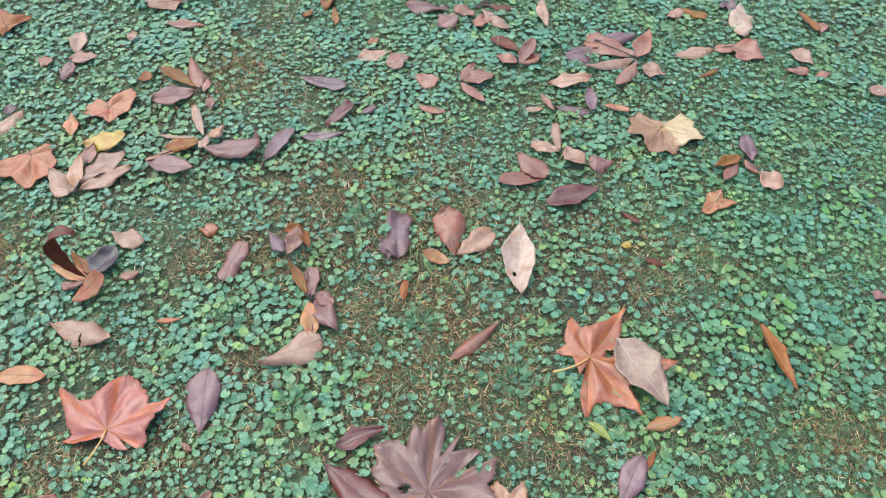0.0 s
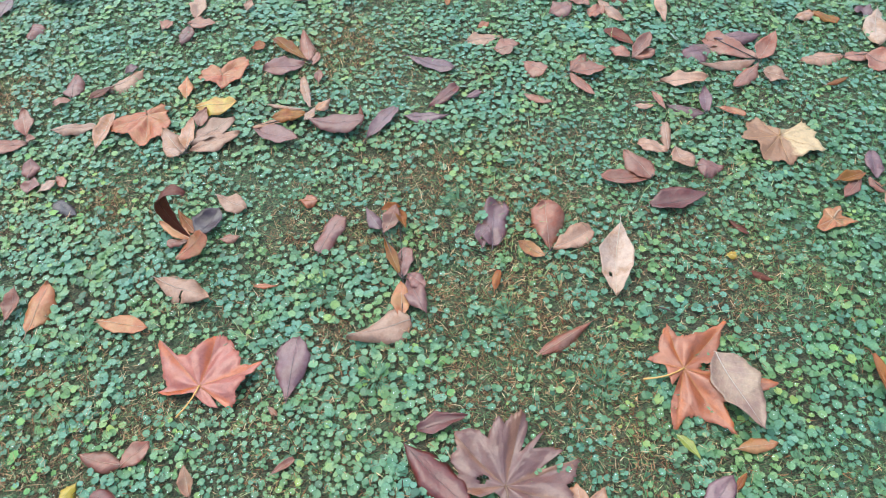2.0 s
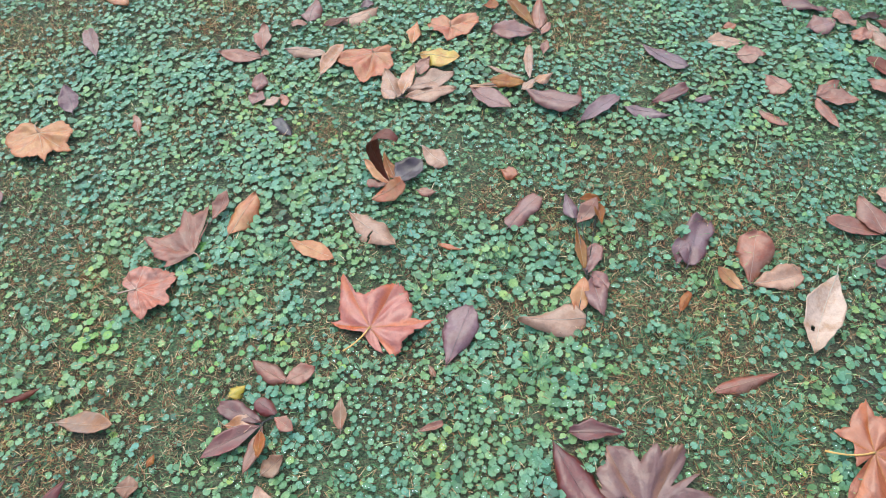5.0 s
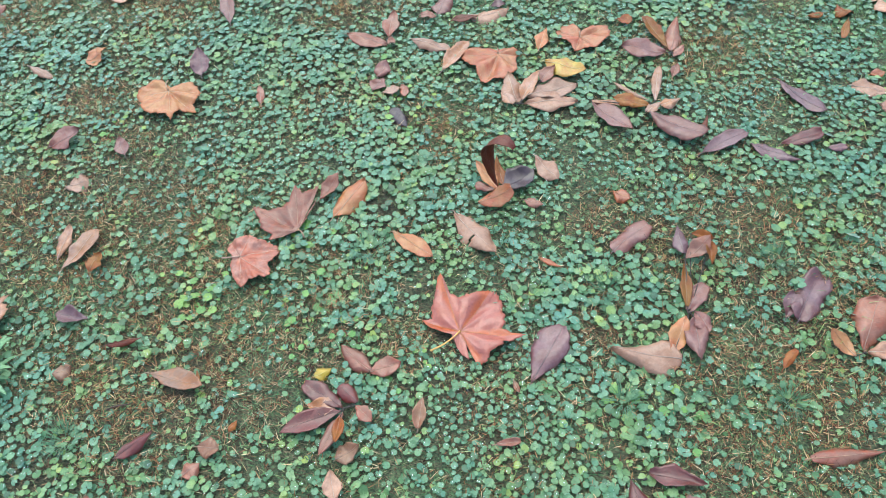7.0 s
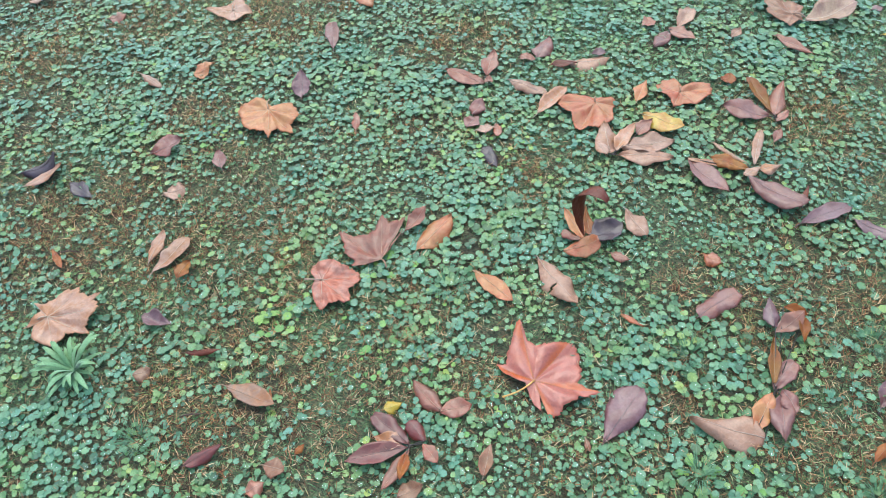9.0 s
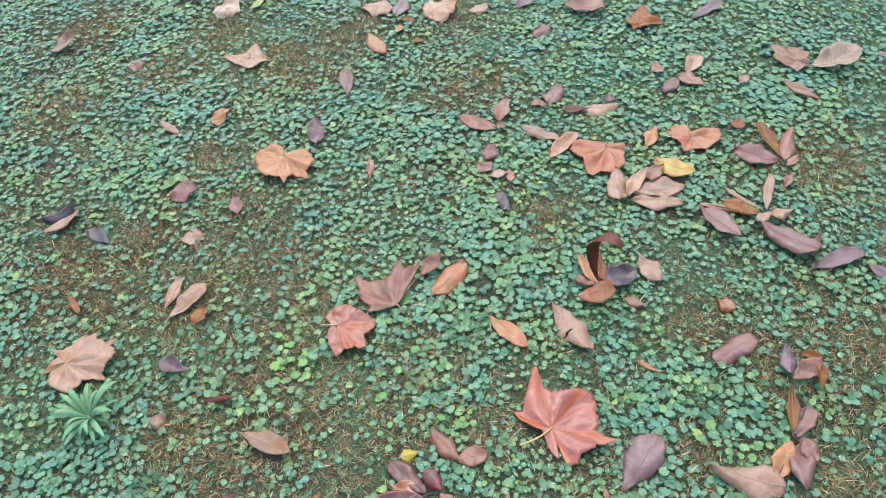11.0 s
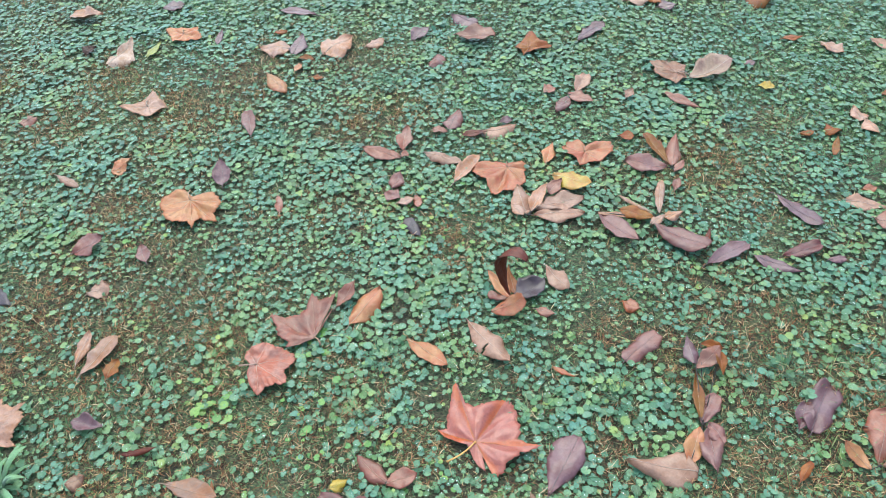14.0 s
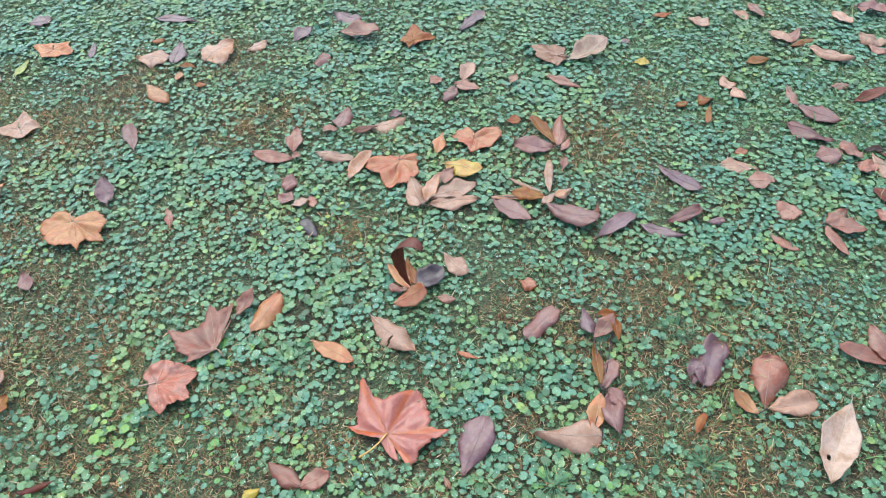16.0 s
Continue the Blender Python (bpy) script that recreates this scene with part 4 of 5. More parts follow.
fallen_leaf(-1.476, 0.687, 76, 0.123, 0.048, "tan", fold=0.12)
fallen_leaf(-1.504, 0.715, 99, 0.093, 0.037, "tan", fold=0.15)
fallen_leaf(-1.410, 0.694, 85, 0.054, 0.041, "tanrust")
fallen_leaf(-1.754, 0.666, -32, 0.080, 0.017, "rust")
fallen_leaf(-2.002, 0.845, 34, 0.125, 0.067, "darkmauve", curl=50)
fallen_leaf(-1.964, 0.811, 46, 0.120, 0.040, "tan", curl=35)
fallen_leaf(-1.849, 0.862, -17, 0.093, 0.042, "darkmauve")
fallen_leaf(-1.593, 0.909, 38, 0.057, 0.061, "tanrose")
fallen_leaf(-1.710, 1.025, 39, 0.096, 0.073, "mauverose", curl=35)
fallen_leaf(-1.487, 1.031, 130, 0.071, 0.038, "mauverose")
fallen_leaf(-1.934, 1.295, -19, 0.106, 0.030, "tanrose")
fallen_leaf(-1.779, 1.342, 31, 0.077, 0.066, "tanorange", curl=40)
fallen_leaf(-1.415, 1.345, 115, 0.095, 0.053, "mauve", curl=40)
fallen_leaf(-1.211, 1.274, 115, 0.075, 0.026, "rose")
fallen_leaf(-1.426, 1.572, 119, 0.128, 0.046, "mauverose")
fallen_leaf(-2.206, 1.497, 40, 0.060, 0.080, "rose")
fallen_leaf(-2.511, 1.484, 62, 0.115, 0.086, "tanrose", curl=60)
fallen_leaf(-2.803, 1.808, 65, 0.144, 0.096, "tanrose", curl=40)
fallen_leaf(-2.788, 1.998, -18, 0.155, 0.072, "mauve")
fallen_leaf(-2.387, 2.091, 11, 0.134, 0.089, "tan")
fallen_leaf(-2.079, 1.838, 76, 0.140, 0.110, "cream", curl=30)
fallen_leaf(-1.968, 1.912, 91, 0.099, 0.039, "yellowgreen")
fallen_leaf(-2.205, 1.886, 66, 0.052, 0.051, "dark")
fallen_leaf(-1.501, 1.884, -41, 0.146, 0.054, "tanorange")
fallen_leaf(-1.353, 2.029, 55, 0.136, 0.120, "tan")
fallen_leaf(-1.220, 2.107, 44, 0.074, 0.060, "tan")
fallen_leaf(-1.071, 2.168, 66, 0.101, 0.056, "mauve")
fallen_leaf(-0.969, 2.028, 74, 0.080, 0.057, "mauverose")
fallen_leaf(-0.969, 2.363, -22, 0.119, 0.079, "mauve")
fallen_leaf(-0.926, 2.233, -2, 0.144, 0.083, "rose", fold=0.2)
fallen_leaf(-0.497, 2.269, 61, 0.158, 0.054, "mauve")
fallen_leaf(-0.358, 2.565, 25, 0.105, 0.095, "tanrose")
fallen_leaf(-0.267, 2.613, -48, 0.069, 0.053, "rust")
fallen_leaf(-0.235, 2.542, 12, 0.073, 0.052, "mauve")
fallen_leaf(0.072, 2.653, -4, 0.116, 0.101, "tanrust", curl=45)
fallen_leaf(0.096, 2.124, -14, 0.049, 0.039, "yellow")
fallen_leaf(-0.195, 2.022, -30, 0.130, 0.037, "rose", fold=0.3)
fallen_leaf(-0.120, 2.121, 32, 0.151, 0.095, "palerose", curl=30)
fallen_leaf(-0.571, 1.949, 39, 0.044, 0.052, "rose")
fallen_leaf(-0.313, 1.977, 66, 0.048, 0.031, "tanrose")
fallen_leaf(-0.879, 1.598, -11, 0.126, 0.055, "tanrose")
fallen_leaf(-0.762, 1.488, 69, 0.136, 0.048, "tan")
fallen_leaf(-0.878, 1.702, -6, 0.049, 0.035, "rose")
fallen_leaf(-0.831, 1.715, 83, 0.101, 0.064, "mauverose")
fallen_leaf(-0.783, 1.693, 18, 0.077, 0.031, "darkrust")
fallen_leaf(-0.745, 1.723, 21, 0.125, 0.088, "tanrose")
fallen_leaf(-0.684, 1.774, 16, 0.044, 0.032, "mauve")
fallen_leaf(-0.929, 1.431, 87, 0.069, 0.048, "mauverose")
fallen_leaf(-0.930, 1.384, 70, 0.050, 0.049, "mauverose")
fallen_leaf(-0.902, 1.378, 28, 0.053, 0.033, "tan")
fallen_leaf(-0.859, 1.418, -63, 0.053, 0.026, "rose")
fallen_leaf(-0.807, 1.270, 131, 0.079, 0.041, "darkmauve")
fallen_leaf(-0.321, 1.784, -6, 0.044, 0.036, "rust")
fallen_leaf(-0.154, 1.570, 80, 0.052, 0.023, "rosebrown")
fallen_leaf(-0.517, 1.620, 86, 0.090, 0.042, "tanorange")
fallen_leaf(-0.493, 1.562, -16, 0.120, 0.069, "yelloworange", curl=20, lift=0.012)
fallen_leaf(-1.412, 1.912, 83, 0.046, 0.028, "tanorange")
fallen_leaf(-1.572, 2.131, 24, 0.045, 0.033, "rust")
fallen_leaf(-1.428, 1.991, 2, 0.058, 0.026, "rust")
fallen_leaf(-1.340, 1.897, -3, 0.041, 0.025, "rust")
fallen_leaf(-1.750, 2.023, 104, 0.097, 0.027, "mauve")
fallen_leaf(-1.043, 0.489, 118, 0.036, 0.009, "rust")
fallen_leaf(-0.577, 0.495, 95, 0.066, 0.031, "rosetan")
fallen_leaf(-1.143, 0.313, 45, 0.091, 0.033, "darkrose", curl=30)
fallen_leaf(-0.991, 0.369, 2, 0.053, 0.040, "rosetan", curl=30)
fallen_leaf(-0.997, 0.310, 49, 0.040, 0.041, "rose")
fallen_leaf(-0.941, 0.411, 67, 0.025, 0.017, "rust")
fallen_leaf(-0.717, 0.402, 40, 0.057, 0.042, "rosetan", curl=40)
fallen_leaf(-0.696, 0.333, 117, 0.057, 0.043, "tanrose")
fallen_leaf(-0.424, 0.498, 21, 0.050, 0.017, "rose", fold=0.2)
fallen_leaf(-1.151, 0.199, 107, 0.039, 0.034, "rose")
fallen_leaf(-0.413, 0.636, -56, 0.029, 0.012, "rosetan")
fallen_leaf(0.117, 1.606, -43, 0.145, 0.054, "mauve")
fallen_leaf(-0.069, 1.316, 41, 0.135, 0.047, "mauve")
fallen_leaf(0.047, 1.370, -18, 0.121, 0.049, "mauve")
fallen_leaf(0.116, 1.381, 30, 0.112, 0.040, "darkrose")
fallen_leaf(0.225, 1.387, 19, 0.046, 0.026, "mauve")
fallen_leaf(-0.074, 1.368, 80, 0.082, 0.017, "darkrust")
fallen_leaf(0.298, 1.629, -10, 0.106, 0.054, "tanrose")
fallen_leaf(0.359, 1.563, -21, 0.076, 0.067, "rose", curl=30)
fallen_leaf(0.345, 1.676, 23, 0.044, 0.026, "orange")
fallen_leaf(0.422, 1.482, -55, 0.073, 0.061, "rose")
fallen_leaf(0.187, 2.401, 21, 0.075, 0.034, "rust")
fallen_leaf(0.309, 2.404, -38, 0.088, 0.059, "tan")
fallen_leaf(0.473, 2.452, -53, 0.071, 0.046, "tanrose")
fallen_leaf(0.535, 2.516, -71, 0.113, 0.043, "rose")
fallen_leaf(0.570, 2.322, -44, 0.089, 0.053, "tanrose")
fallen_leaf(0.621, 2.259, 55, 0.106, 0.034, "rose")
fallen_leaf(0.626, 2.238, 32, 0.106, 0.027, "tanrust")
fallen_leaf(0.692, 2.239, -33, 0.144, 0.082, "tanrose")
fallen_leaf(0.822, 2.471, -63, 0.096, 0.046, "tan")
fallen_leaf(0.919, 2.510, -28, 0.102, 0.089, "mauverose")
fallen_leaf(0.874, 2.325, -33, 0.092, 0.095, "tanrose")
fallen_leaf(0.463, 2.130, 24, 0.091, 0.047, "tanrust")
fallen_leaf(0.202, 1.896, 18, 0.044, 0.029, "rust")
fallen_leaf(0.283, 1.960, -62, 0.064, 0.052, "rust", curl=40)
fallen_leaf(0.310, 1.903, -102, 0.091, 0.020, "tanrust")
fallen_leaf(0.568, 2.016, -86, 0.097, 0.033, "rose")
fallen_leaf(0.702, 2.016, 17, 0.076, 0.034, "rose")
fallen_leaf(0.747, 1.937, 29, 0.141, 0.041, "darkrust")
fallen_leaf(0.576, 1.912, -32, 0.132, 0.087, "mauverose")
fallen_leaf(0.524, 1.826, -38, 0.143, 0.075, "darkrose")
fallen_leaf(0.568, 1.671, 13, 0.083, 0.068, "mauverose")
fallen_leaf(0.664, 1.747, -70, 0.090, 0.060, "rose")
fallen_leaf(0.681, 1.650, -42, 0.052, 0.060, "rose")
fallen_leaf(0.774, 1.719, -167, 0.063, 0.028, "dark")
fallen_leaf(0.891, 2.268, -63, 0.075, 0.041, "rose")
fallen_leaf(-1.462, 2.272, 173, 0.166, 0.049, "mauve")
fallen_leaf(-2.067, 2.215, 37, 0.082, 0.066, "mauve")
fallen_leaf(0.059, 2.229, 27, 0.036, 0.031, "mauve")
grass_tuft(0.124, 0.705, 0.020)
grass_tuft(-0.190, 0.642, 0.025)
grass_tuft(-0.253, 0.891, 0.025)
grass_tuft(0.248, 0.495, 0.030)
grass_tuft(0.102, 1.039, 0.030)
grass_tuft(-1.342, 1.563, 0.066)
grass_tuft(-0.796, 0.887, 0.038)
grass_tuft(-1.266, 0.326, 0.035)
grass_tuft(-1.091, 1.901, 0.056)
weed_rosette(-1.492, 0.413, 0.077)
mushroom(1.584, 0.891, 0.024)
twig(-1.740, 0.653, 31, 0.066)
twig(0.428, 0.631, -38, 0.046)
twig(-1.205, 0.398, 32, 0.052)
twig(0.652, 1.233, -11, 0.090)


# ---- clover, grass and thatch -------------------------------------------
# centre and radius of the places where the clover is thin and the thatch shows
THIN = [
    (-1.67, 1.69, 0.13),
    (-1.55, 1.98, 0.09),
    (-2.02, 1.77, 0.10),
    (-1.30, 0.88, 0.08),
    (-1.44, 0.77, 0.08),
    (-1.67, 0.86, 0.07),
    (-1.17, 0.69, 0.06),
    (-1.26, 2.06, 0.09),
    (-0.72, 1.28, 0.07),
    (-1.12, 1.67, 0.07),
    (-1.65, 0.68, 0.08),
    (-1.36, 0.71, 0.07),
    (-0.28, 1.09, 0.06),
    (-0.02, 0.77, 0.07),
    (0.01, 0.58, 0.07),
    (0.32, 0.98, 0.08),
    (0.25, 0.34, 0.07),
    (-0.25, 0.77, 0.05),
    (0.20, 0.70, 0.07),
    (-0.15, 1.05, 0.06),
    (0.81, 0.13, 0.08),
    (-0.05, 1.71, 0.10),
    (-0.66, 0.69, 0.05),
    (-1.13, 0.41, 0.08),
    (-0.93, 0.46, 0.06),
    (-0.81, 0.62, 0.06),
    (-1.21, 0.66, 0.06),
    (-1.30, 0.43, 0.06),
    (-0.88, 0.64, 0.05),
    (-1.13, 0.82, 0.06),
    (-1.68, 1.20, 0.07),
    (-1.51, 1.08, 0.05),
    (-1.30, 0.94, 0.06),
]
THIN_BEYOND = [
    (-1.82, 0.74, 0.10),
    (-1.48, 0.68, 0.07),
    (-1.26, 0.79, 0.08),
    (-2.26, 1.26, 0.11),
    (-2.05, 1.54, 0.11),
    (-1.55, 1.84, 0.09),
    (-0.14, 1.69, 0.08),
    (-2.47, 1.64, 0.12),
    (-1.04, 1.78, 0.08),
    (-1.30, 0.44, 0.07),
    (0.63, 0.57, 0.06),
    (0.02, 1.15, 0.09),
    (-0.21, 1.73, 0.04),
    (0.13, 1.95, 0.05),
]
# wider places where grass and clover mix
MIXED = [
    (0.14, 0.85, 0.27),
    (0.69, 0.63, 0.17),
    (0.19, 0.46, 0.18),
    (-1.38, 0.88, 0.27),
    (-1.01, 0.58, 0.18),
    (-1.77, 0.72, 0.23),
    (-1.73, 1.65, 0.24),
    (-0.85, 0.78, 0.11),
]
# places where deep green grass outgrows the clover
LUSH = [(1.12, 0.45, 0.45), (1.65, 0.95, 0.50), (1.30, 1.60, 0.50), (0.70, 2.45, 0.55), (-0.15, 2.55, 0.50), (-1.0, 2.45, 0.40), (-1.9, 2.25, 0.40), (-0.6, 1.95, 0.25), (0.55, 1.95, 0.35)]
LAWN = (-4.6, 3.6, -1.6, 4.6)


def cells(x, y, scale, off):
    return np.array([noise.noise(Vector((a * scale, b * scale, off))) for a, b in zip(x, y)])


def thinness(x, y):
    """0 in thick clover, towards 1 where it is bare."""
    bare = np.zeros(len(x))
    for cx, cy, r in THIN + THIN_BEYOND:
        bare = np.maximum(bare, np.exp(-(((x - cx) ** 2 + (y - cy) ** 2) / (1.28 * r) ** 2)))
    for cx, cy, r in MIXED:
        bare = np.maximum(bare, 0.58 * np.exp(-(((x - cx) ** 2 + (y - cy) ** 2) / (1.1 * r) ** 2)))
    return bare


def under_leaf(x, y, grow=0.9):
    hit = np.zeros(len(x), dtype=bool)
    for cx, cy, a, hl, hw in COVERED:
        u = (x - cx) * math.cos(a) + (y - cy) * math.sin(a)
        v = -(x - cx) * math.sin(a) + (y - cy) * math.cos(a)
        hit |= (u / (hl * grow + 0.002)) ** 2 + (v / (hw * grow + 0.002)) ** 2 < 1
    return hit


def scatter(per_m2, even=False):
    """Places over the lawn, thinning out beyond the stretch that the path overlooks; even: one to each small square."""
    x0, x1, y0, y1 = LAWN
    if even:
        step = 1 / math.sqrt(per_m2)
        gx, gy = np.meshgrid(np.arange(x0, x1, step), np.arange(y0, y1, step))
        x = gx.ravel() + rng.uniform(-0.62, 0.62, gx.size) * step
        y = gy.ravel() + rng.uniform(-0.62, 0.62, gx.size) * step
        n = len(x)
    else:
        n = int(per_m2 * (x1 - x0) * (y1 - y0))
        x, y = rng.uniform(x0, x1, n), rng.uniform(y0, y1, n)
    out = np.zeros(n)
    for (ax, ay), (bx, by) in zip(STRETCH, STRETCH[1:] + STRETCH[:1]):
        out = np.maximum(out, ((by - ay) * (x - ax) - (bx - ax) * (y - ay)) / math.hypot(bx - ax, by - ay))
    keep = rng.uniform(0, 1, n) < np.exp(-out / 0.10)
    return x[keep], y[keep]


def soil_height(x, y):
    return np.array([lie(a, b) for a, b in zip(x, y)])


def pennywort(name, per_m2, material, label, places=None, big=1.0):
    """Single round leaves with a scalloped rim and a notch at the stalk, nearly level, each on a thin stalk."""
    x, y = scatter(per_m2, True)
    patch = cells(x, y, 4.0, 1.0) + 0.8 * cells(x, y, 13.0, 5.0)
    bare = thinness(x, y)
    lush = sum(np.exp(-(((x - cx) ** 2 + (y - cy) ** 2) / r ** 2)) for cx, cy, r in LUSH)
    want = np.clip(0.80 + 0.62 * patch, 0.16, 1) * (1 - 0.84 * bare) * (1 - 0.25 * np.minimum(1, lush))
    if places:
        want = 0.75 * sum(np.exp(-(((x - cx) ** 2 + (y - cy) ** 2) / r ** 2)) for cx, cy, r in places)
    keep = rng.uniform(0, 1, len(x)) < want
    x, y = x[keep], y[keep]
    n = len(x)
    hidden = under_leaf(x, y, 1.0)
    z = soil_height(x, y)
    size = big * (0.0038 + 0.0062 * rng.beta(1.5, 2.0, n)) * (1 + 0.35 * cells(x, y, 3.0, 21.0))
    tall = rng.uniform(0.002, 0.009, n) + 1.0 * (size - 0.004)
    tall[hidden] = rng.uniform(0.001, 0.007, hidden.sum())
    tall = np.maximum(tall, 0.002)
    rim = 15
    ang = np.linspace(-0.955 * np.pi, 0.955 * np.pi, rim)
    spin = rng.uniform(0, 2 * np.pi, n)
    tilt, tdir = np.abs(rng.normal(0, 0.15, n)), rng.uniform(0, 2 * np.pi, n)
    cup, fold = rng.uniform(-0.10, 0.32, n), rng.normal(0, 0.16, n)
    scallop = rng.uniform(0.03, 0.11, n)
    wob, wob_at = rng.uniform(0.0, 0.10, n), rng.uniform(0, 6.3, n)
    verts = np.zeros((n, rim + 1, 3))
    verts[:, 0] = np.stack([x, y, z + tall], 1)
    for j in range(rim):
        rad = size * (1 + (scallop if j % 2 else -scallop) + wob * np.sin(2 * ang[j] + wob_at)) * (0.86 if j in (0, rim - 1) else 1.0)
        lx, ly = rad * np.cos(ang[j]) + 0.22 * size, rad * np.sin(ang[j])
        gx, gy = np.cos(spin) * lx - np.sin(spin) * ly, np.sin(spin) * lx + np.cos(spin) * ly
        h = cup * size * (rad / size) ** 2 + fold * np.abs(ly) - 0.5 * scallop * size * (1 if j % 2 else -1)
        verts[:, j + 1] = np.stack([x + gx, y + gy, z + tall + h + tilt * (gx * np.cos(tdir) + gy * np.sin(tdir))], 1)
    base = (np.arange(n) * (rim + 1))[:, None, None]
    fan = np.array([[0, j + 1, j + 2] for j in range(rim - 1)])[None]
    tris = (base + fan).reshape(-1, 3)
    flat = verts.reshape(-1, 3)
    foot = len(flat)
    sv = np.zeros((n, 4, 3))
    ox, oy = rng.normal(0, 0.005, n), rng.normal(0, 0.005, n)
    for j, (ex, ey) in enumerate(((0.0006, 0), (-0.0003, 0.0005), (-0.0003, -0.0005))):
        sv[:, j] = np.stack([x + ox + ex, y + oy + ey, z - 0.003], 1)
    sv[:, 3] = np.stack([x, y, z + tall + 0.0001], 1)
    sb = (foot + np.arange(n) * 4)[:, None, None]
    st = (sb + np.array([[0, 1, 3], [1, 2, 3], [2, 0, 3]])[None]).reshape(-1, 3)
    ob = big_mesh(name, np.concatenate([flat, sv.reshape(-1, 3)]), np.zeros((0, 4), int), np.concatenate([tris, st]), material)
    tagged(ob, label, "ground cover", kind="stuff")
    return verts[:, 1:].mean(axis=1)


def clover(name, per_m2, material, label):
    """Trefoils: three round notched leaflets, cupped and tilted, on a thin stalk."""
    x, y = scatter(per_m2)
    patch = 0.5 + 0.9 * cells(x, y, 5.0, 1.0) + 0.5 * cells(x, y, 14.0, 5.0)
    keep = rng.uniform(0, 1, len(x)) < np.clip(0.74 + 0.45 * (patch - 0.5), 0.2, 1) * (1 - 0.84 * thinness(x, y))
    x, y = x[keep], y[keep]
    hidden = under_leaf(x, y, 1.0)
    n = len(x)
    z = soil_height(x, y)
    tall = rng.uniform(0.003, 0.014, n)
    tall[hidden] = rng.uniform(0.002, 0.007, hidden.sum())
    size = (0.0025 + 0.0056 * rng.beta(1.3, 2.3, n)) * (1 + 0.3 * cells(x, y, 3.0, 21.0))
    tall += 0.8 * (size - 0.005)
    tall = np.maximum(tall, 0.004)
    ang = np.linspace(0, 2 * np.pi, 8, endpoint=False)
    # round outline with a notch opposite the foot
    shape = np.stack([1 + np.cos(ang) * np.where(np.abs(ang) < 0.1, 0.70, 1.0), 1.06 * np.sin(ang)], 1)
    verts = np.zeros((n, 3, 9, 3))
    spin = rng.uniform(0, 2 * np.pi, n)
    tilt, tdir = np.abs(rng.normal(0, 0.22, n)), rng.uniform(0, 2 * np.pi, n)
    for k in range(3):
        a = spin + k * 2.094 + rng.normal(0, 0.22, n)
        rise, s = rng.normal(-0.05, 0.25, n), size * rng.uniform(0.8, 1.15, n)
        cup = rng.uniform(0.05, 0.35, n)
        for j in range(9):
            px, py = shape[j] if j < 8 else (1.0, 0.0)
            lx, ly = px * s + 0.0008, py * s
            h = rise * lx + (cup * s * 0.6 * ((px - 1) ** 2 + py ** 2) if j < 8 else 0 * s)
            gx, gy = np.cos(a) * lx - np.sin(a) * ly, np.sin(a) * lx + np.cos(a) * ly
            verts[:, k, j, 0], verts[:, k, j, 1] = x + gx, y + gy
            verts[:, k, j, 2] = z + tall + h + tilt * (gx * np.cos(tdir) + gy * np.sin(tdir))
    base = (np.arange(n * 3) * 9)[:, None, None]
    fan = np.array([[8, j, (j + 1) % 8] for j in range(8)])[None]
    tris = (base + fan).reshape(-1, 3)
    flat = verts.reshape(-1, 3)
    # stalks
    foot = len(flat)
    sv = np.zeros((n, 4, 3))
    ox, oy = rng.normal(0, 0.006, n), rng.normal(0, 0.006, n)
    for j, (ex, ey) in enumerate(((0.0006, 0), (-0.0003, 0.0005), (-0.0003, -0.0005))):
        sv[:, j] = np.stack([x + ox + ex, y + oy + ey, z - 0.003], 1)
    sv[:, 3] = np.stack([x, y, z + tall + 0.0002], 1)
    sb = (foot + np.arange(n) * 4)[:, None, None]
    st = (sb + np.array([[0, 1, 3], [1, 2, 3], [2, 0, 3]])[None]).reshape(-1, 3)
    ob = big_mesh(name, np.concatenate([flat, sv.reshape(-1, 3)]), np.zeros((0, 4), int), np.concatenate([tris, st]), material)
    tagged(ob, label, "clover", kind="stuff")


def blades(name, per_m2, material, low, high, wmin, wmax, flat, label, more_bare, sunk=0.002, places=None):
    x, y = scatter(per_m2)
    patch = cells(x, y, 4.0, 9.0)
    want = np.clip(0.55 + 0.7 * patch, 0.3, 1) * (1 - more_bare) + more_bare * np.clip(0.14 + 1.1 * thinness(x, y) + 0.3 * patch, 0.08, 1)
    if flat:   # hidden where the lawn is lush
        want = want * (1 - 0.8 * np.minimum(1, sum(np.exp(-(((x - cx) ** 2 + (y - cy) ** 2) / r ** 2)) for cx, cy, r in LUSH)))
    if places:
        want = 0.02 + 0.8 * sum(np.exp(-(((x - cx) ** 2 + (y - cy) ** 2) / r ** 2)) for cx, cy, r in places)
    want = want * np.clip(0.75 + 1.5 * cells(x, y, 38.0, 14.0), 0.12, 1.3)   # in small tussocks, with soil between
    keep = (rng.uniform(0, 1, len(x)) < want) & ~under_leaf(x, y, 0.8)
    x, y = x[keep], y[keep]
    n = len(x)
    bases = np.stack([x, y, soil_height(x, y) - sunk + (rng.uniform(0.000, 0.012, n) if flat else 0)], 1)
    lean = rng.uniform(0.85, 1.6, n) if flat else rng.uniform(0.3, 1.3, n)
    v, q, t = ribbons(bases, rng.uniform(0, 2 * np.pi, n), lean, rng.uniform(low, high, n), rng.uniform(wmin, wmax, n), 0.0 if flat else 0.55, high < 0.045)
    return tagged(big_mesh(name, v, q, t, material), label, name.replace("_", " "), kind="stuff")


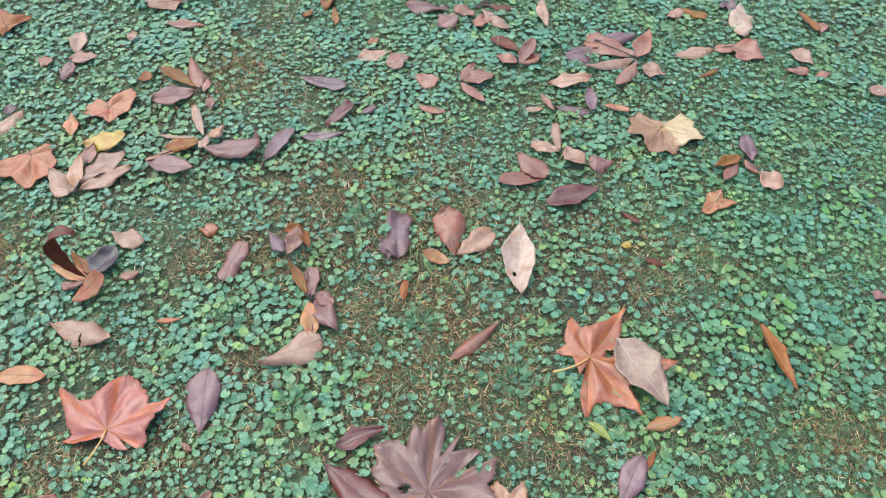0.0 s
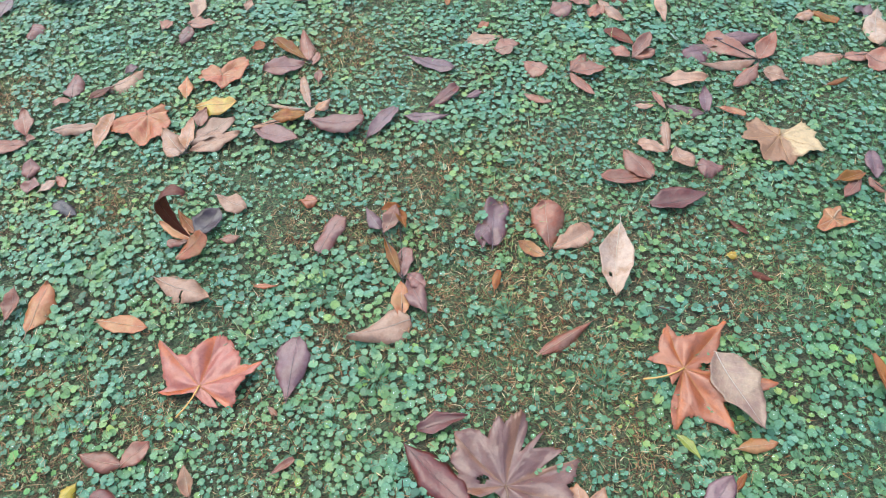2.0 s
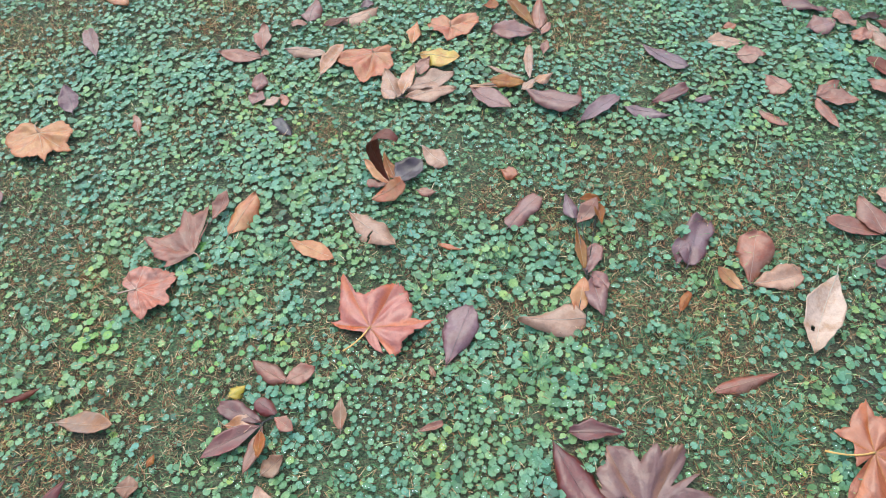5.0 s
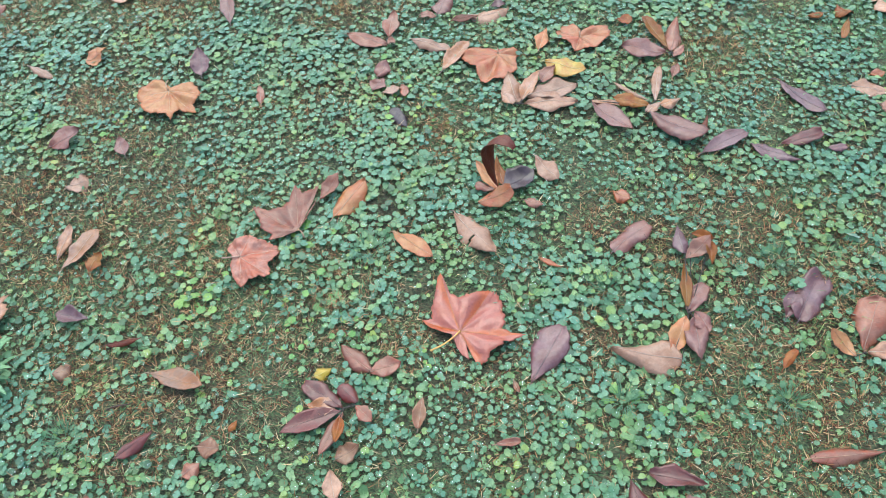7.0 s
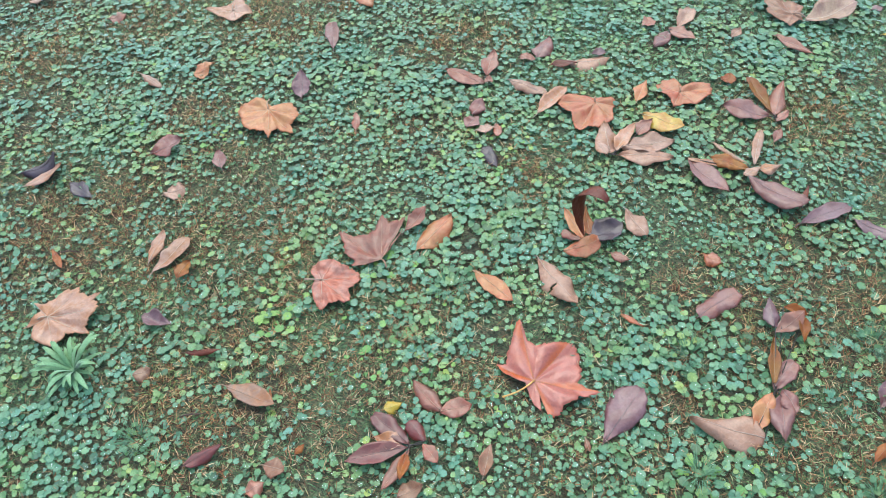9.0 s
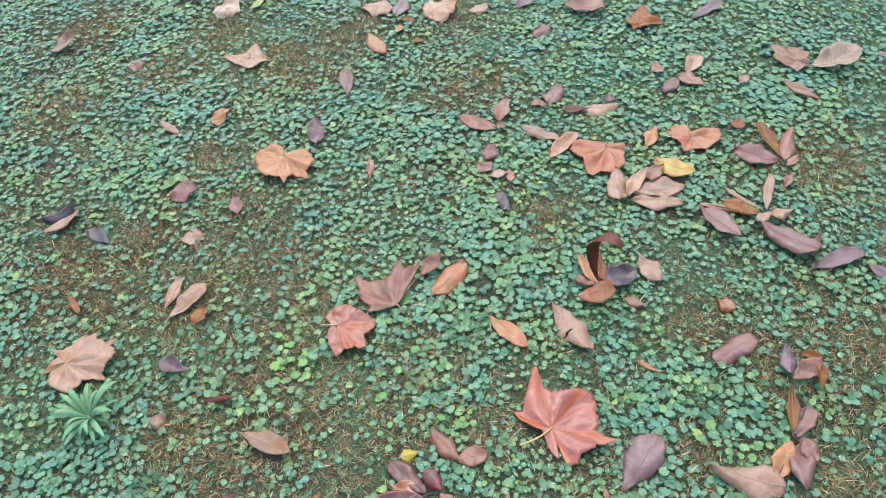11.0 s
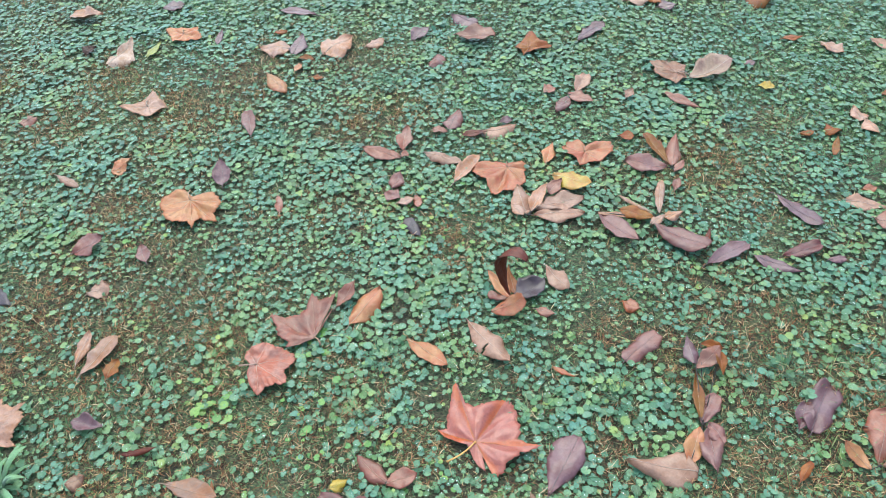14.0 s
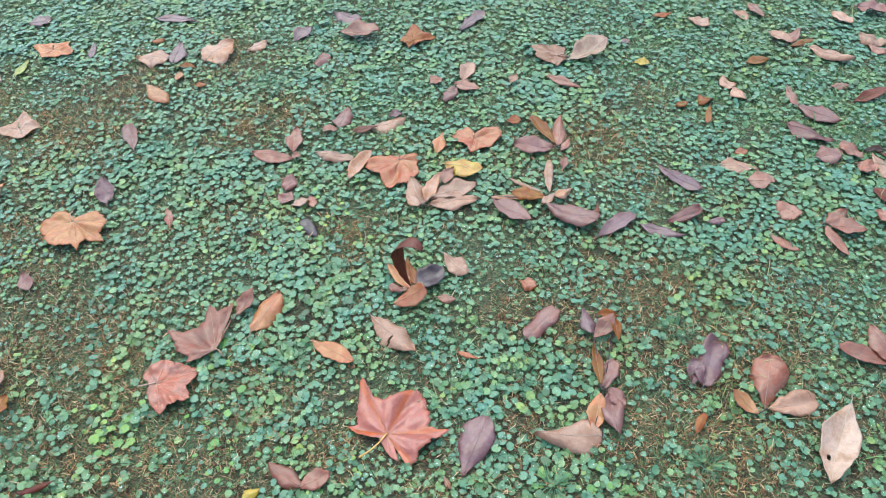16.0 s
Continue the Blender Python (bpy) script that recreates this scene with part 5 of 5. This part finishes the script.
YOUNG_PLACES = [
    (-0.88, 0.67, 0.09), (-0.77, 0.71, 0.04), (-0.97, 0.88, 0.06), (-1.15, 0.69, 0.07), (-1.56, 1.13, 0.06),
    (-1.82, 1.11, 0.04), (-0.14, 0.63, 0.06), (1.23, 0.63, 0.09), (0.86, 0.39, 0.07), (-0.82, 1.33, 0.11), (-0.60, 0.62, 0.05),
]
tops = pennywort("pennywort", 5300, CLOVER, "low round-leaved pennywort with dewy scalloped leaves")
clover("clover", 1400, CLOVER, "low green clover with round dewy leaflets")
pennywort("young_pennywort", 1600, YOUNG, "fresh yellow-green round leaves in small patches", YOUNG_PLACES)
blades("grass", 32000, GRASS, 0.008, 0.026, 0.0007, 0.0016, 0, "short thin green grass blades among clover", 0.5)
blades("stubble", 36000, GRASS, 0.007, 0.022, 0.0009, 0.0020, 0, "short mown grass where the clover is thin", 1.0)
blades("dead_grass", 58000, STRAW, 0.007, 0.026, 0.0006, 0.0017, 1, "matted brown dead grass and straw", 0.9)
blades("long_grass", 5000, GRASS, 0.025, 0.060, 0.0010, 0.0022, 0, "longer green grass blades standing in the lawn", 0.2, places=[(0.9, 1.5, 0.35), (-0.35, 0.85, 0.12), (0.25, 1.0, 0.2), (0.5, 2.3, 0.5)])
blades("lush_grass", 26000, LUSH_GRASS, 0.012, 0.040, 0.0010, 0.0022, 0, "soft green grass filling the gaps in the clover", 0.2, places=LUSH)


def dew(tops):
    """Droplets on the leaflets, coloured white to stand for their glints."""
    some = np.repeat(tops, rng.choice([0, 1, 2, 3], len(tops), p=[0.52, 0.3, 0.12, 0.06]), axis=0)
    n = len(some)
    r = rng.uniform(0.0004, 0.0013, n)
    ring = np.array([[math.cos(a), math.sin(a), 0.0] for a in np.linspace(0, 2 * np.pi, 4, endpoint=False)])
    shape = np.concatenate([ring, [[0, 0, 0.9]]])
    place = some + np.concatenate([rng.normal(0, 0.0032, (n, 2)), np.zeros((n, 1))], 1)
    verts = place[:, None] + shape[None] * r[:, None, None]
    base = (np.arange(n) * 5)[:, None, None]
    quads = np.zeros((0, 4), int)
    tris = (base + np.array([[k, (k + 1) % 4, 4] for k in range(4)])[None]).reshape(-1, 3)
    tagged(big_mesh("dew", verts.reshape(-1, 3), quads, tris, DEW_GLINT), "dew droplets on the clover leaves, coloured white as painted glints", "dew", kind="stuff")


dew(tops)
